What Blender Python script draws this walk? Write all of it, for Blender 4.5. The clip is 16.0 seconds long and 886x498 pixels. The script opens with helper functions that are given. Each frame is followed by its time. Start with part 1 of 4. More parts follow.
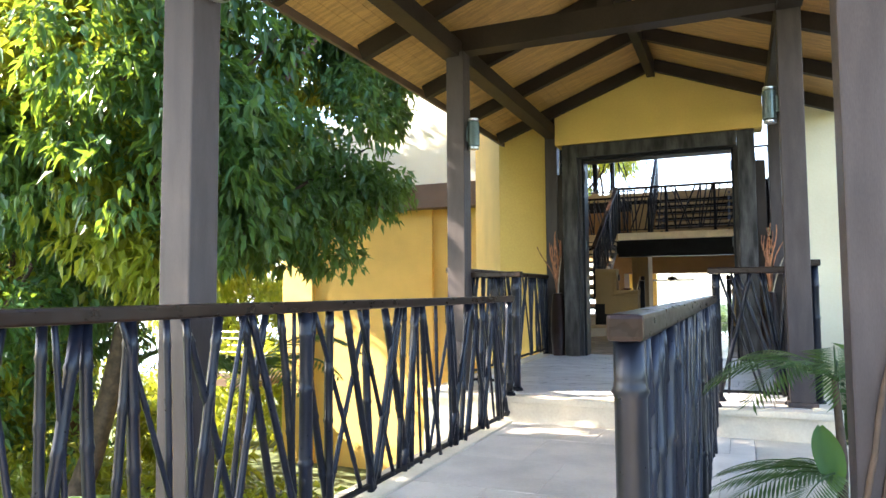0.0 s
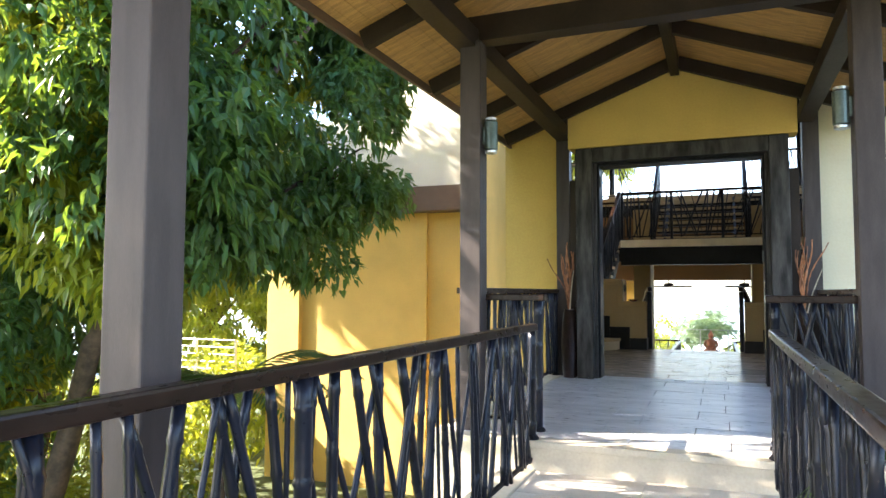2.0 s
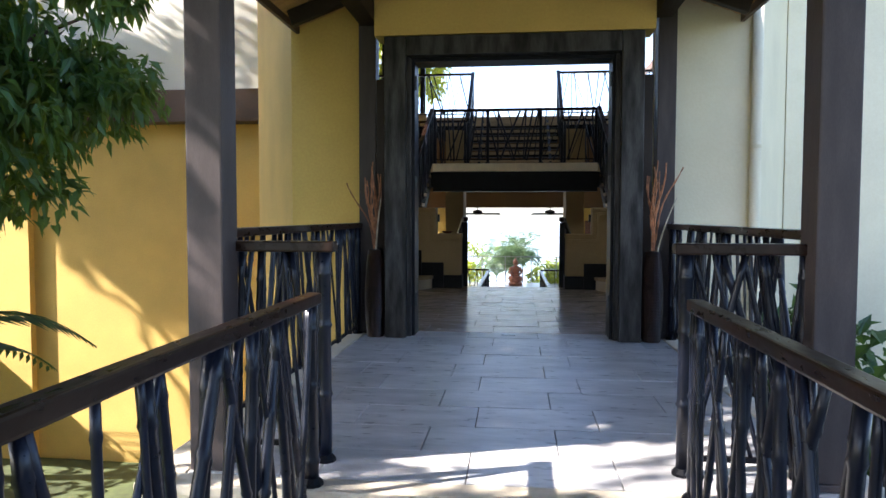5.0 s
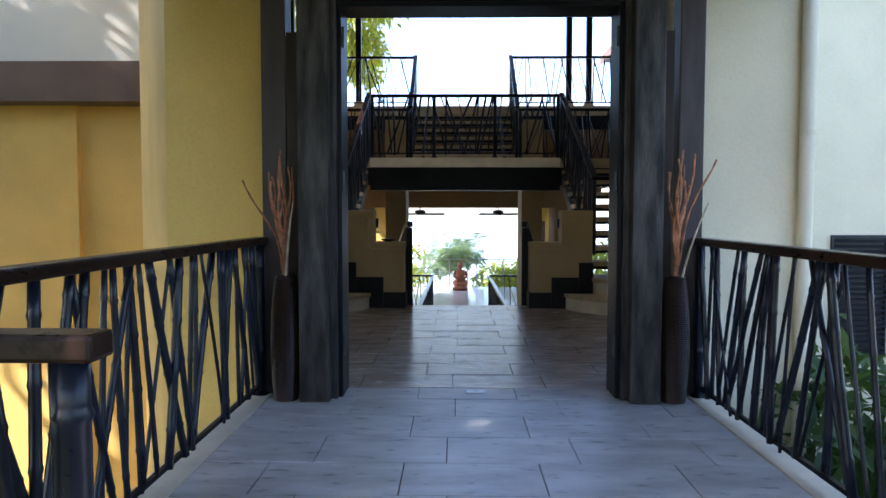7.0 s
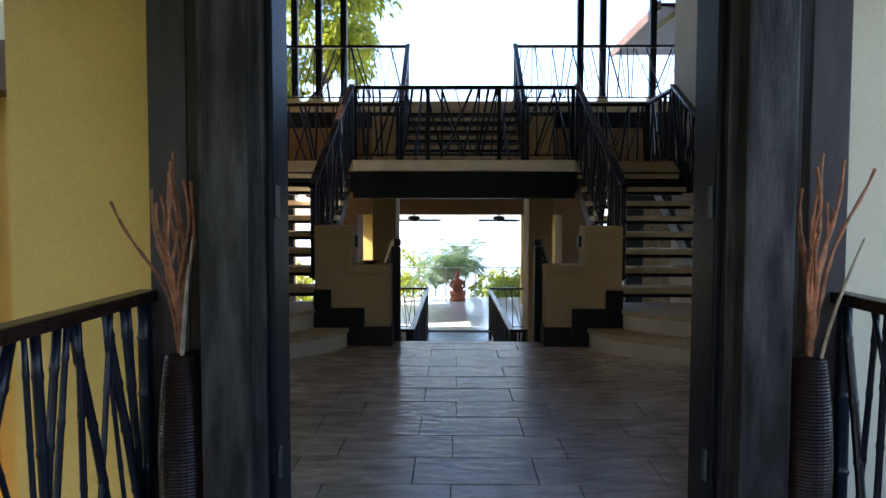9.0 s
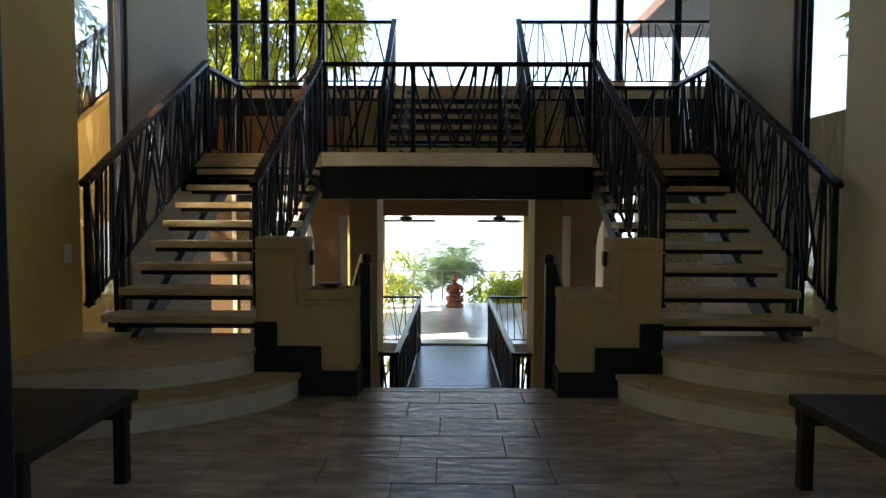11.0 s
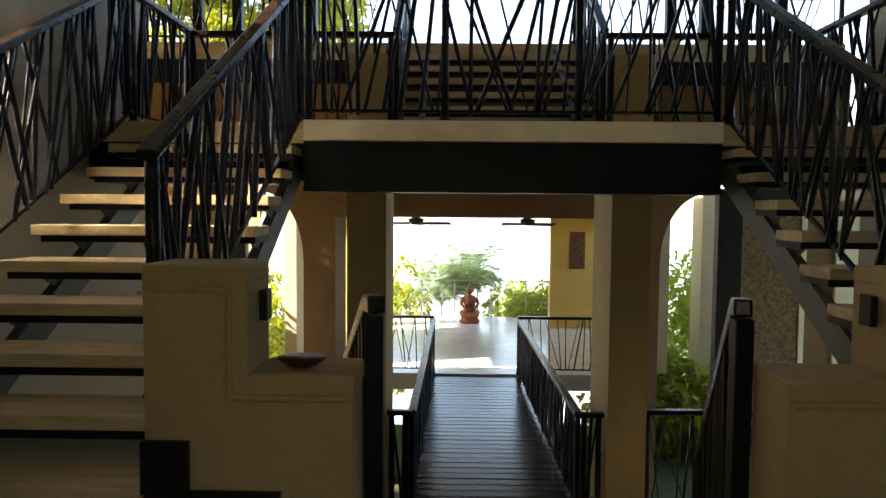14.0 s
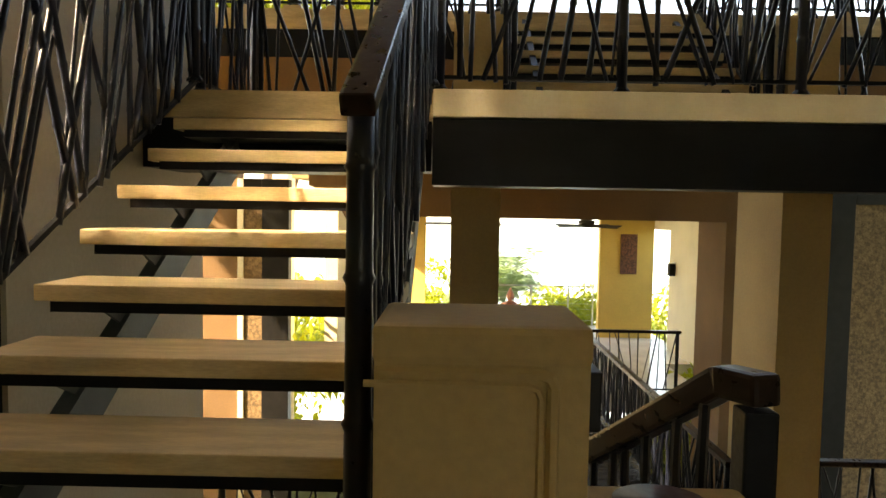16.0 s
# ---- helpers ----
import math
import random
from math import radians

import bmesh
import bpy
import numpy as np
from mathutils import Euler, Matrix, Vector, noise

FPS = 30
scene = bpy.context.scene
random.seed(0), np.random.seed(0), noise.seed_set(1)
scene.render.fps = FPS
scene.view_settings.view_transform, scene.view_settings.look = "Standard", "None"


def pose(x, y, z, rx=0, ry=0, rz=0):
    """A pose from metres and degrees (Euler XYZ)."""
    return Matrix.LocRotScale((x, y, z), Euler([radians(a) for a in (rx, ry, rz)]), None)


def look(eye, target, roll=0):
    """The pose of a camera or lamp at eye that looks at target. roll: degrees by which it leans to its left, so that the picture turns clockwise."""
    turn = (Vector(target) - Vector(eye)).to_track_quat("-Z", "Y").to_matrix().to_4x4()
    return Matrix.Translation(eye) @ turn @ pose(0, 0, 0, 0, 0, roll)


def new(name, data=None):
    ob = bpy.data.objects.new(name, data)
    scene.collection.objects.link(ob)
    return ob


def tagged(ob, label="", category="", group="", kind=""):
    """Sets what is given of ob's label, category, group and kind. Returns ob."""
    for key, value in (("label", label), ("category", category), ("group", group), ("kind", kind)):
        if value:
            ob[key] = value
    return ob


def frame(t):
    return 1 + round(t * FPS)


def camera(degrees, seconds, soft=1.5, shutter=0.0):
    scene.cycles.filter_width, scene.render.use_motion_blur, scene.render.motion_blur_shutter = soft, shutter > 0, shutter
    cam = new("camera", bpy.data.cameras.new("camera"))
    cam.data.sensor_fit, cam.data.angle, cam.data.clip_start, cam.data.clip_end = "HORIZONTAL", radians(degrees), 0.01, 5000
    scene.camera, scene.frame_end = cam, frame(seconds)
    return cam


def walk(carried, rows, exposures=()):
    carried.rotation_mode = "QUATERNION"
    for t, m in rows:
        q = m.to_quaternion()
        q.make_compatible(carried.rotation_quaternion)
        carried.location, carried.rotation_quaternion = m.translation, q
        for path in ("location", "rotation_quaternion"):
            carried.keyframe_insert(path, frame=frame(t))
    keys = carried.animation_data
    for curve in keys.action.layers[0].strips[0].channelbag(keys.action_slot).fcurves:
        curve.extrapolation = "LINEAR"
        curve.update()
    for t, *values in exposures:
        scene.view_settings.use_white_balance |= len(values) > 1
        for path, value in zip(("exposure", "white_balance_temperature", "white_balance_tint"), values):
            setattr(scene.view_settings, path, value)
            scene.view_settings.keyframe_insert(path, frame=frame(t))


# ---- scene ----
cam = camera(65.7, 16.0)
PATH = [
    (0, (0.862, -8.115, 0.768), (0.072, -6.282, 0.893), -0.4),
    (0.5, (0.774, -7.966, 0.802), (-0.031, -6.14, 0.93), -0.3),
    (1, (0.654, -7.798, 0.816), (-0.157, -5.974, 0.942), -0.4),
    (1.5, (0.478, -7.629, 0.859), (-0.33, -5.803, 0.984), -0.1),
    (2, (0.417, -7.546, 0.948), (-0.334, -5.696, 1.069), 0.2),
    (2.5, (0.358, -7.321, 0.974), (-0.302, -5.436, 1.079), 0.3),
    (3, (0.26, -7.032, 0.987), (-0.337, -5.124, 1.038), 0.2),
    (3.5, (0.181, -6.732, 0.998), (-0.237, -4.777, 0.988), 0.3),
    (4, (0.132, -6.389, 1.005), (-0.177, -4.414, 0.934), 0.0),
    (4.5, (0.079, -6.06, 1.015), (-0.191, -4.08, 0.922), 0.0),
    (5, (0.043, -5.707, 1.03), (-0.169, -3.72, 0.934), 0.1),
    (5.2, (0.049, -5.573, 1.034), (-0.13, -3.584, 0.936), -0.1),
    (7.5, (-0.168, -3.53, 1.129), (-0.198, -1.533, 1.026), 0.2),
    (8, (-0.143, -3.112, 1.136), (-0.172, -1.115, 1.035), 0.2),
    (8.5, (-0.142, -2.792, 1.166), (-0.171, -0.795, 1.062), 0.1),
    (9, (-0.154, -2.455, 1.264), (-0.18, -0.458, 1.162), 0.1),
    (11.5, (-0.027, -0.407, 1.371), (-0.057, 1.589, 1.256), 0.3),
    (12, (-0.093, 0.061, 1.393), (-0.122, 2.057, 1.277), 0.5),
    (12.5, (-0.13, 0.543, 1.393), (-0.157, 2.54, 1.274), 0.5),
    (13, (-0.232, 0.98, 1.37), (-0.259, 2.977, 1.254), 0.4),
    (13.5, (-0.315, 1.386, 1.354), (-0.343, 3.383, 1.245), 0.5),
    (14, (-0.404, 1.748, 1.34), (-0.433, 3.745, 1.23), 0.5),
    (14.5, (-0.572, 2.107, 1.328), (-0.596, 4.104, 1.219), 0.6),
    (15, (-0.754, 2.414, 1.327), (-0.779, 4.411, 1.22), 0.3),
    (15.5, (-1.04, 2.678, 1.329), (-1.065, 4.675, 1.219), 0.6),
    (16, (-1.339, 2.943, 1.342), (-1.365, 4.94, 1.228), 1.0),
]
EXPOSURES = [(0, 3.15, 6400, 14), (1.5, 3.0, 6400, 14), (3.5, 2.58, 6250, 16), (5, 2.15, 5850, 18), (7.5, 2.28, 5650, 19), (9, 2.1, 5800, 18), (11.5, 2.0, 6700, 12), (13, 2.25, 7100, 11), (14.5, 2.5, 7700, 12), (15.5, 2.9, 8900, 12), (16, 3.05, 9300, 12)]
walk(cam, [(t, look(eye, target, roll)) for t, eye, target, roll in PATH], EXPOSURES)


# ---------------------------------------------------------------- light
world = bpy.data.worlds.new("sky")
scene.world = world
world.use_nodes = True
wn = world.node_tree
sky = wn.nodes.new("ShaderNodeTexSky")
sky.sky_type = "NISHITA"
sky.sun_disc = False
SUN_WAY = Vector((-0.75, -0.25, 0.61)).normalized()
sky.sun_elevation = math.asin(SUN_WAY.z)
sky.sun_rotation = math.atan2(SUN_WAY.x, SUN_WAY.y)
sky.air_density, sky.dust_density = 1.0, 1.2
wn.links.new(sky.outputs["Color"], wn.nodes["Background"].inputs["Color"])
wn.nodes["Background"].inputs["Strength"].default_value = 0.15

sun_data = bpy.data.lights.new("sun", "SUN")
sun_data.energy, sun_data.angle, sun_data.color = 5.0, radians(0.6), (1.0, 0.90, 0.74)
sun = new("sun", sun_data)
sun.matrix_world = look(SUN_WAY * 40, (0, 0, 0))


# ---------------------------------------------------------------- materials
def material(name, colour, rough=0.7, metal=0.0, vary=0.15, scale=3.0, bump=0.15, fine=60.0, tint=None, coat=0.0,
             random_part=0.0, stretch=(1, 1, 1), spec=0.5):
    """A painted or natural surface with broad stains, fine grain and relief."""
    m = bpy.data.materials.new(name)
    m.use_nodes = True
    nt = m.node_tree
    b = nt.nodes["Principled BSDF"]
    co = nt.nodes.new("ShaderNodeNewGeometry")
    mp = nt.nodes.new("ShaderNodeMapping")
    mp.inputs["Scale"].default_value = stretch
    nt.links.new(co.outputs["Position"], mp.inputs["Vector"])
    big = nt.nodes.new("ShaderNodeTexNoise")
    big.inputs["Scale"].default_value, big.inputs["Detail"].default_value = scale, 5
    small = nt.nodes.new("ShaderNodeTexNoise")
    small.inputs["Scale"].default_value, small.inputs["Detail"].default_value = fine, 4
    for n in (big, small):
        nt.links.new(mp.outputs["Vector"], n.inputs["Vector"])
    ramp = nt.nodes.new("ShaderNodeValToRGB")
    c2 = tint or tuple(c * (1 - vary) for c in colour)
    c1 = tuple(min(1, c * (1 + vary * 0.6)) for c in colour)
    ramp.color_ramp.elements[0].position, ramp.color_ramp.elements[0].color = 0.35, (*c2, 1)
    ramp.color_ramp.elements[1].position, ramp.color_ramp.elements[1].color = 0.65, (*c1, 1)
    nt.links.new(big.outputs["Fac"], ramp.inputs["Fac"])
    mix = nt.nodes.new("ShaderNodeMix")
    mix.data_type, mix.blend_type = "RGBA", "OVERLAY"
    mix.inputs["Factor"].default_value = min(0.8, vary * 1.5)
    nt.links.new(ramp.outputs["Color"], mix.inputs[6])
    nt.links.new(small.outputs["Fac"], mix.inputs[7])
    out = mix.outputs[2]
    if random_part:
        info = nt.nodes.new("ShaderNodeObjectInfo")
        mr = nt.nodes.new("ShaderNodeMapRange")
        mr.inputs["To Min"].default_value, mr.inputs["To Max"].default_value = 1 - random_part, 1 + random_part
        nt.links.new(info.outputs["Random"], mr.inputs["Value"])
        hsv = nt.nodes.new("ShaderNodeHueSaturation")
        nt.links.new(mr.outputs["Result"], hsv.inputs["Value"])
        nt.links.new(out, hsv.inputs["Color"])
        out = hsv.outputs["Color"]
    nt.links.new(out, b.inputs["Base Color"])
    rr = nt.nodes.new("ShaderNodeMapRange")
    rr.inputs["To Min"].default_value, rr.inputs["To Max"].default_value = max(0.03, rough - 0.12), min(1, rough + 0.12)
    nt.links.new(small.outputs["Fac"], rr.inputs["Value"])
    nt.links.new(rr.outputs["Result"], b.inputs["Roughness"])
    b.inputs["Metallic"].default_value = metal
    b.inputs["Coat Weight"].default_value = coat
    b.inputs["Specular IOR Level"].default_value = spec
    bp = nt.nodes.new("ShaderNodeBump")
    bp.inputs["Strength"].default_value, bp.inputs["Distance"].default_value = bump, 0.01
    nt.links.new(small.outputs["Fac"], bp.inputs["Height"])
    nt.links.new(bp.outputs["Normal"], b.inputs["Normal"])
    return m


def leaf_material(name, dark, light, glow):
    """Leaves: each island takes its own green; light passes through."""
    m = bpy.data.materials.new(name)
    m.use_nodes = True
    nt = m.node_tree
    b = nt.nodes["Principled BSDF"]
    g = nt.nodes.new("ShaderNodeNewGeometry")
    ramp = nt.nodes.new("ShaderNodeValToRGB")
    ramp.color_ramp.elements[0].color, ramp.color_ramp.elements[1].color = (*dark, 1), (*light, 1)
    nt.links.new(g.outputs["Random Per Island"], ramp.inputs["Fac"])
    nt.links.new(ramp.outputs["Color"], b.inputs["Base Color"])
    b.inputs["Roughness"].default_value = 0.42
    tr = nt.nodes.new("ShaderNodeBsdfTranslucent")
    tr.inputs["Color"].default_value = (*glow, 1)
    add = nt.nodes.new("ShaderNodeMixShader")
    add.inputs["Fac"].default_value = 0.35
    nt.links.new(b.outputs["BSDF"], add.inputs[1])
    nt.links.new(tr.outputs["BSDF"], add.inputs[2])
    nt.links.new(add.outputs["Shader"], nt.nodes["Material Output"].inputs["Surface"])
    return m


M_YELLOW = material("ochre_plaster", (0.68, 0.455, 0.125), 0.85, vary=0.10, scale=1.2, bump=0.25, fine=45)
M_CREAM = material("cream_plaster", (0.74, 0.66, 0.46), 0.85, vary=0.08, scale=1.2, bump=0.2, fine=45)
M_TAN = material("tan_plaster", (0.42, 0.305, 0.15), 0.85, vary=0.10, scale=1.5, bump=0.2, fine=45)
# For walls in shade: the dark brown has that shade mixed into it.
M_SHADEBROWN = material("shaded_brown_plaster", (0.19, 0.105, 0.045), 0.85, vary=0.12, scale=1.5, bump=0.2, fine=45)
M_WHITEWALL = material("white_plaster", (0.74, 0.72, 0.62), 0.9, vary=0.06, scale=1.0, bump=0.15, fine=40)
M_FASCIA = material("brown_fascia", (0.12, 0.075, 0.05), 0.6, vary=0.2, scale=2, bump=0.1)
M_POST = material("grey_brown_post", (0.060, 0.048, 0.046), 0.5, vary=0.18, scale=3, bump=0.12, stretch=(6, 6, 1), spec=0.25)
M_BEAM = material("dark_beam", (0.028, 0.018, 0.013), 0.55, vary=0.25, scale=3, bump=0.15, spec=0.25)
M_DOOR = material("weathered_door_wood", (0.052, 0.048, 0.045), 0.5, vary=0.3, scale=5, bump=0.3, fine=30,
                  tint=(0.010, 0.009, 0.008), stretch=(3, 3, 0.6), spec=0.25)
M_BAMBOO = material("black_bamboo", (0.007, 0.009, 0.017), 0.32, vary=0.2, scale=12, bump=0.06, random_part=0.35, spec=0.3)
M_HANDRAIL = material("dark_rail_wood", (0.018, 0.009, 0.006), 0.30, vary=0.35, scale=9, bump=0.12, fine=35, coat=0.04, stretch=(1, 0.4, 1), spec=0.16)
M_STEEL = material("black_steel", (0.005, 0.0055, 0.008), 0.45, vary=0.2, scale=6, bump=0.05, spec=0.15)
M_GREYSTEEL = material("grey_steel", (0.055, 0.065, 0.065), 0.5, vary=0.25, scale=5, bump=0.05)
M_TREAD = material("travertine_tread", (0.52, 0.40, 0.23), 0.55, vary=0.18, scale=6, bump=0.12, stretch=(0.6, 3, 3))
M_STONE = material("pale_stone", (0.64, 0.57, 0.44), 0.6, vary=0.14, scale=4, bump=0.15)
M_SLATE = material("slate_tile", (0.47, 0.40, 0.34), 0.23, vary=0.30, scale=5, bump=0.9, fine=11, random_part=0.12, stretch=(0.6, 1.6, 1))
M_PORCHTILE = material("porch_tile", (0.56, 0.55, 0.54), 0.31, vary=0.22, scale=4, bump=0.35, fine=14, random_part=0.10, stretch=(0.6, 1.6, 1))
M_HALLWALL = material("hall_plaster", (0.50, 0.45, 0.35), 0.85, vary=0.08, scale=1.2, bump=0.2, fine=45)
# Paler than the treads: porch light on the landing edge is in the colour.
M_EDGE = material("porchlit_edge_stone", (0.80, 0.72, 0.54), 0.6, vary=0.10, scale=4, bump=0.12)
M_GROUT = material("dark_grout", (0.07, 0.062, 0.055), 0.9, vary=0.2, scale=20)
M_RAMP = material("ramp_stone", (0.68, 0.63, 0.54), 0.62, vary=0.14, scale=3, bump=0.2, random_part=0.06)
M_BASE = material("black_base", (0.008, 0.007, 0.007), 0.5, vary=0.3, scale=8, bump=0.1, spec=0.25)
M_CEIL = material("cane_ceiling", (0.56, 0.32, 0.11), 0.55, vary=0.25, scale=4, bump=0.15, stretch=(1, 8, 1))
M_ROOF = material("roof_sheet", (0.14, 0.12, 0.10), 0.8)
M_DECK = material("dark_deck_board", (0.045, 0.045, 0.05), 0.2, vary=0.35, scale=4, bump=0.06, random_part=0.3, stretch=(1, 6, 1))
M_PAVFLOOR = material("polished_floor", (0.74, 0.72, 0.69), 0.16, vary=0.1, scale=3, bump=0.03)
M_VASE = material("dark_vase", (0.020, 0.010, 0.007), 0.35, vary=0.3, scale=8, bump=0.1, spec=0.25)
M_TWIG = material("red_twig", (0.34, 0.135, 0.055), 0.6, vary=0.4, scale=20, bump=0.2, random_part=0.3)
M_TWIGPALE = material("pale_twig", (0.45, 0.38, 0.27), 0.7, vary=0.3, scale=20, bump=0.2)
M_STATUE = material("terracotta", (0.34, 0.12, 0.055), 0.6, vary=0.3, scale=10, bump=0.3)
M_BOWL = material("red_brown_bowl", (0.07, 0.012, 0.008), 0.42, vary=0.3, scale=8, bump=0.05, spec=0.2)
M_LAMP = material("green_metal_lamp", (0.10, 0.13, 0.12), 0.35, metal=0.6, vary=0.2, scale=8, bump=0.05)
M_BARK = material("bark", (0.085, 0.055, 0.035), 0.9, vary=0.4, scale=8, bump=0.6, fine=25)
M_GROUND = material("garden_ground", (0.07, 0.09, 0.03), 0.95, vary=0.4, scale=0.8, bump=0.4, fine=8)
M_SEA = material("sea", (0.35, 0.42, 0.46), 0.2, vary=0.1, scale=0.05)
M_CORK = material("pitted_stone", (0.20, 0.125, 0.06), 0.9, vary=0.4, scale=22, bump=0.9, fine=40)
M_ART = material("carved_art", (0.16, 0.06, 0.03), 0.7, vary=0.6, scale=30, bump=0.9, fine=40)
M_DARKWOOD = material("dark_bench_wood", (0.022, 0.015, 0.011), 0.45, vary=0.3, scale=6, bump=0.15, spec=0.25)
M_SWITCH = material("white_plastic", (0.75, 0.74, 0.70), 0.4, vary=0.03)
M_LOUVRE = material("black_louvre", (0.012, 0.012, 0.014), 0.5, vary=0.2)
M_FAN = material("fan_metal", (0.03, 0.035, 0.03), 0.5, vary=0.2)
M_STAINLESS = material("stainless", (0.55, 0.56, 0.56), 0.3, metal=0.9, vary=0.05)
M_GLASS = bpy.data.materials.new("clear_glass")
M_GLASS.use_nodes = True
M_GLASS.node_tree.nodes["Principled BSDF"].inputs["Transmission Weight"].default_value = 1.0
M_GLASS.node_tree.nodes["Principled BSDF"].inputs["Roughness"].default_value = 0.0
M_GLASS.node_tree.nodes["Principled BSDF"].inputs["IOR"].default_value = 1.45
L_TREE = leaf_material("tree_leaves", (0.010, 0.058, 0.030), (0.075, 0.18, 0.060), (0.26, 0.38, 0.03))
# Sunlight on the foliage is put into this bright yellow-green.
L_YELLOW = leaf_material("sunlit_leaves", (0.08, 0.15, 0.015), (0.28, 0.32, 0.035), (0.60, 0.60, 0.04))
L_SEA = leaf_material("blue_green_leaves", (0.08, 0.16, 0.10), (0.18, 0.28, 0.17), (0.35, 0.45, 0.15))
L_PALM = leaf_material("palm_leaves", (0.025, 0.065, 0.02), (0.07, 0.13, 0.035), (0.12, 0.20, 0.03))


# ---------------------------------------------------------------- builders
def part(name, bm, mat, parent=None, label="", smooth=False):
    me = bpy.data.meshes.new(name)
    bm.to_mesh(me)
    bm.free()
    if smooth:
        me.polygons.foreach_set("use_smooth", [True] * len(me.polygons))
    me.materials.append(mat)
    ob = new(name, me)
    ob.parent = parent
    if label:
        ob["label"] = label
    return ob


def child(name, me, parent, m, label=""):
    """One more object on a mesh that others share."""
    ob = new(name, me)
    ob.parent = parent
    ob.matrix_basis = m
    if label:
        ob["label"] = label
    return ob


def mesh_of(name, bm, mat, smooth=False):
    me = bpy.data.meshes.new(name)
    bm.to_mesh(me)
    bm.free()
    if smooth:
        me.polygons.foreach_set("use_smooth", [True] * len(me.polygons))
    me.materials.append(mat)
    return me


def base(name, at=(0, 0, 0), rz=0, label="", category="", group="", kind=""):
    e = new(name)
    e.empty_display_size = 0.1
    e.matrix_basis = pose(*at, 0, 0, rz)
    return tagged(e, label, category, group, kind)


def box(bm, x0, x1, y0, y1, z0, z1, bevel=0.0, m=None):
    geo = bmesh.ops.create_cube(bm, size=1.0)["verts"]
    mat = Matrix.Translation(((x0 + x1) / 2, (y0 + y1) / 2, (z0 + z1) / 2)) @ Matrix.Diagonal((abs(x1 - x0), abs(y1 - y0), abs(z1 - z0), 1))
    bmesh.ops.transform(bm, matrix=(m @ mat) if m else mat, verts=geo)
    if bevel:
        edges = list({e for v in geo for e in v.link_edges})
        bmesh.ops.bevel(bm, geom=edges, offset=bevel, segments=2, affect="EDGES", profile=0.6)
    return bm


def boxes(*dims, bevel=0.0):
    bm = bmesh.new()
    for d in dims:
        box(bm, *d, bevel=bevel)
    return bm


def along(p, q):
    """A pose at p whose x axis runs to q, with z as far up as can be."""
    p, q = Vector(p), Vector(q)
    x = (q - p).normalized()
    up = Vector((0, 0, 1)) if abs(x.z) < 0.98 else Vector((0, 1, 0))
    y = up.cross(x).normalized()
    z = x.cross(y)
    return Matrix.Translation(p) @ Matrix((x, y, z)).transposed().to_4x4()


def bar(bm, p, q, wide, high, bevel=0.0):
    """A squared timber from p to q, on its centre line."""
    n = (Vector(q) - Vector(p)).length
    return box(bm, 0, n, -wide / 2, wide / 2, -high / 2, high / 2, bevel, along(p, q))


def ring_tube(bm, points, radii, sides=8, caps=True):
    """A tube through points with a radius at each."""
    rings = []
    n = len(points)
    for i, (p, r) in enumerate(zip(points, radii)):
        p = Vector(p)
        d = (Vector(points[min(i + 1, n - 1)]) - Vector(points[max(i - 1, 0)])).normalized()
        a = d.orthogonal().normalized() if i == 0 else (a - d * a.dot(d)).normalized()
        b = d.cross(a)
        rings.append([bm.verts.new(p + (a * math.cos(2 * math.pi * k / sides) + b * math.sin(2 * math.pi * k / sides)) * r) for k in range(sides)])
    for u, v in zip(rings, rings[1:]):
        for k in range(sides):
            bm.faces.new((u[k], u[(k + 1) % sides], v[(k + 1) % sides], v[k]))
    if caps:
        bm.faces.new(rings[0][::-1])
        bm.faces.new(rings[-1])
    return bm


def lathe(bm, profile, sides=24, at=(0, 0, 0)):
    return ring_tube(bm, [(at[0], at[1], at[2] + z) for z, r in profile], [r for z, r in profile], sides)


def prism(bm, outline, y0, y1):
    """A flat outline of (x, z) pulled from y0 to y1."""
    f = [bm.verts.new((x, y0, z)) for x, z in outline]
    g = [bm.verts.new((x, y1, z)) for x, z in outline]
    n = len(f)
    bm.faces.new(f)
    bm.faces.new(g[::-1])
    for i in range(n):
        bm.faces.new((f[i], g[i], g[(i + 1) % n], f[(i + 1) % n]))
    bmesh.ops.recalc_face_normals(bm, faces=bm.faces)
    return bm


def slab(bm, outline, z0, z1):
    """A plan outline of (x, y) pulled from z0 to z1."""
    f = [bm.verts.new((x, y, z0)) for x, y in outline]
    g = [bm.verts.new((x, y, z1)) for x, y in outline]
    n = len(f)
    bm.faces.new(f)
    bm.faces.new(g[::-1])
    for i in range(n):
        bm.faces.new((f[i], g[i], g[(i + 1) % n], f[(i + 1) % n]))
    bmesh.ops.recalc_face_normals(bm, faces=bm.faces)
    return bm


def wall(name, dims, mat, label):
    return tagged(part(name, boxes(*dims), mat), label, "wall", kind="structure")


# canes: one metre tall, with swollen joints
CANES = []
for k in range(4):
    rng = random.Random(k)
    zs, rs = [0.0], [1.0]
    z = rng.uniform(0.08, 0.2)
    while z < 0.93:
        zs += [z - 0.018, z, z + 0.018]
        rs += [0.95, 1.17, 1.0]
        z += rng.uniform(0.20, 0.30)
    zs.append(1.0)
    rs.append(0.95)
    bend = [(math.sin(q * 3.1 + k) * 0.006, math.sin(q * 2.3 + 2 * k) * 0.006) for q in zs]
    bm = ring_tube(bmesh.new(), [(a, b, q) for (a, b), q in zip(bend, zs)], [0.016 * r for r in rs], 6)
    CANES.append(mesh_of("cane", bm, M_BAMBOO, True))


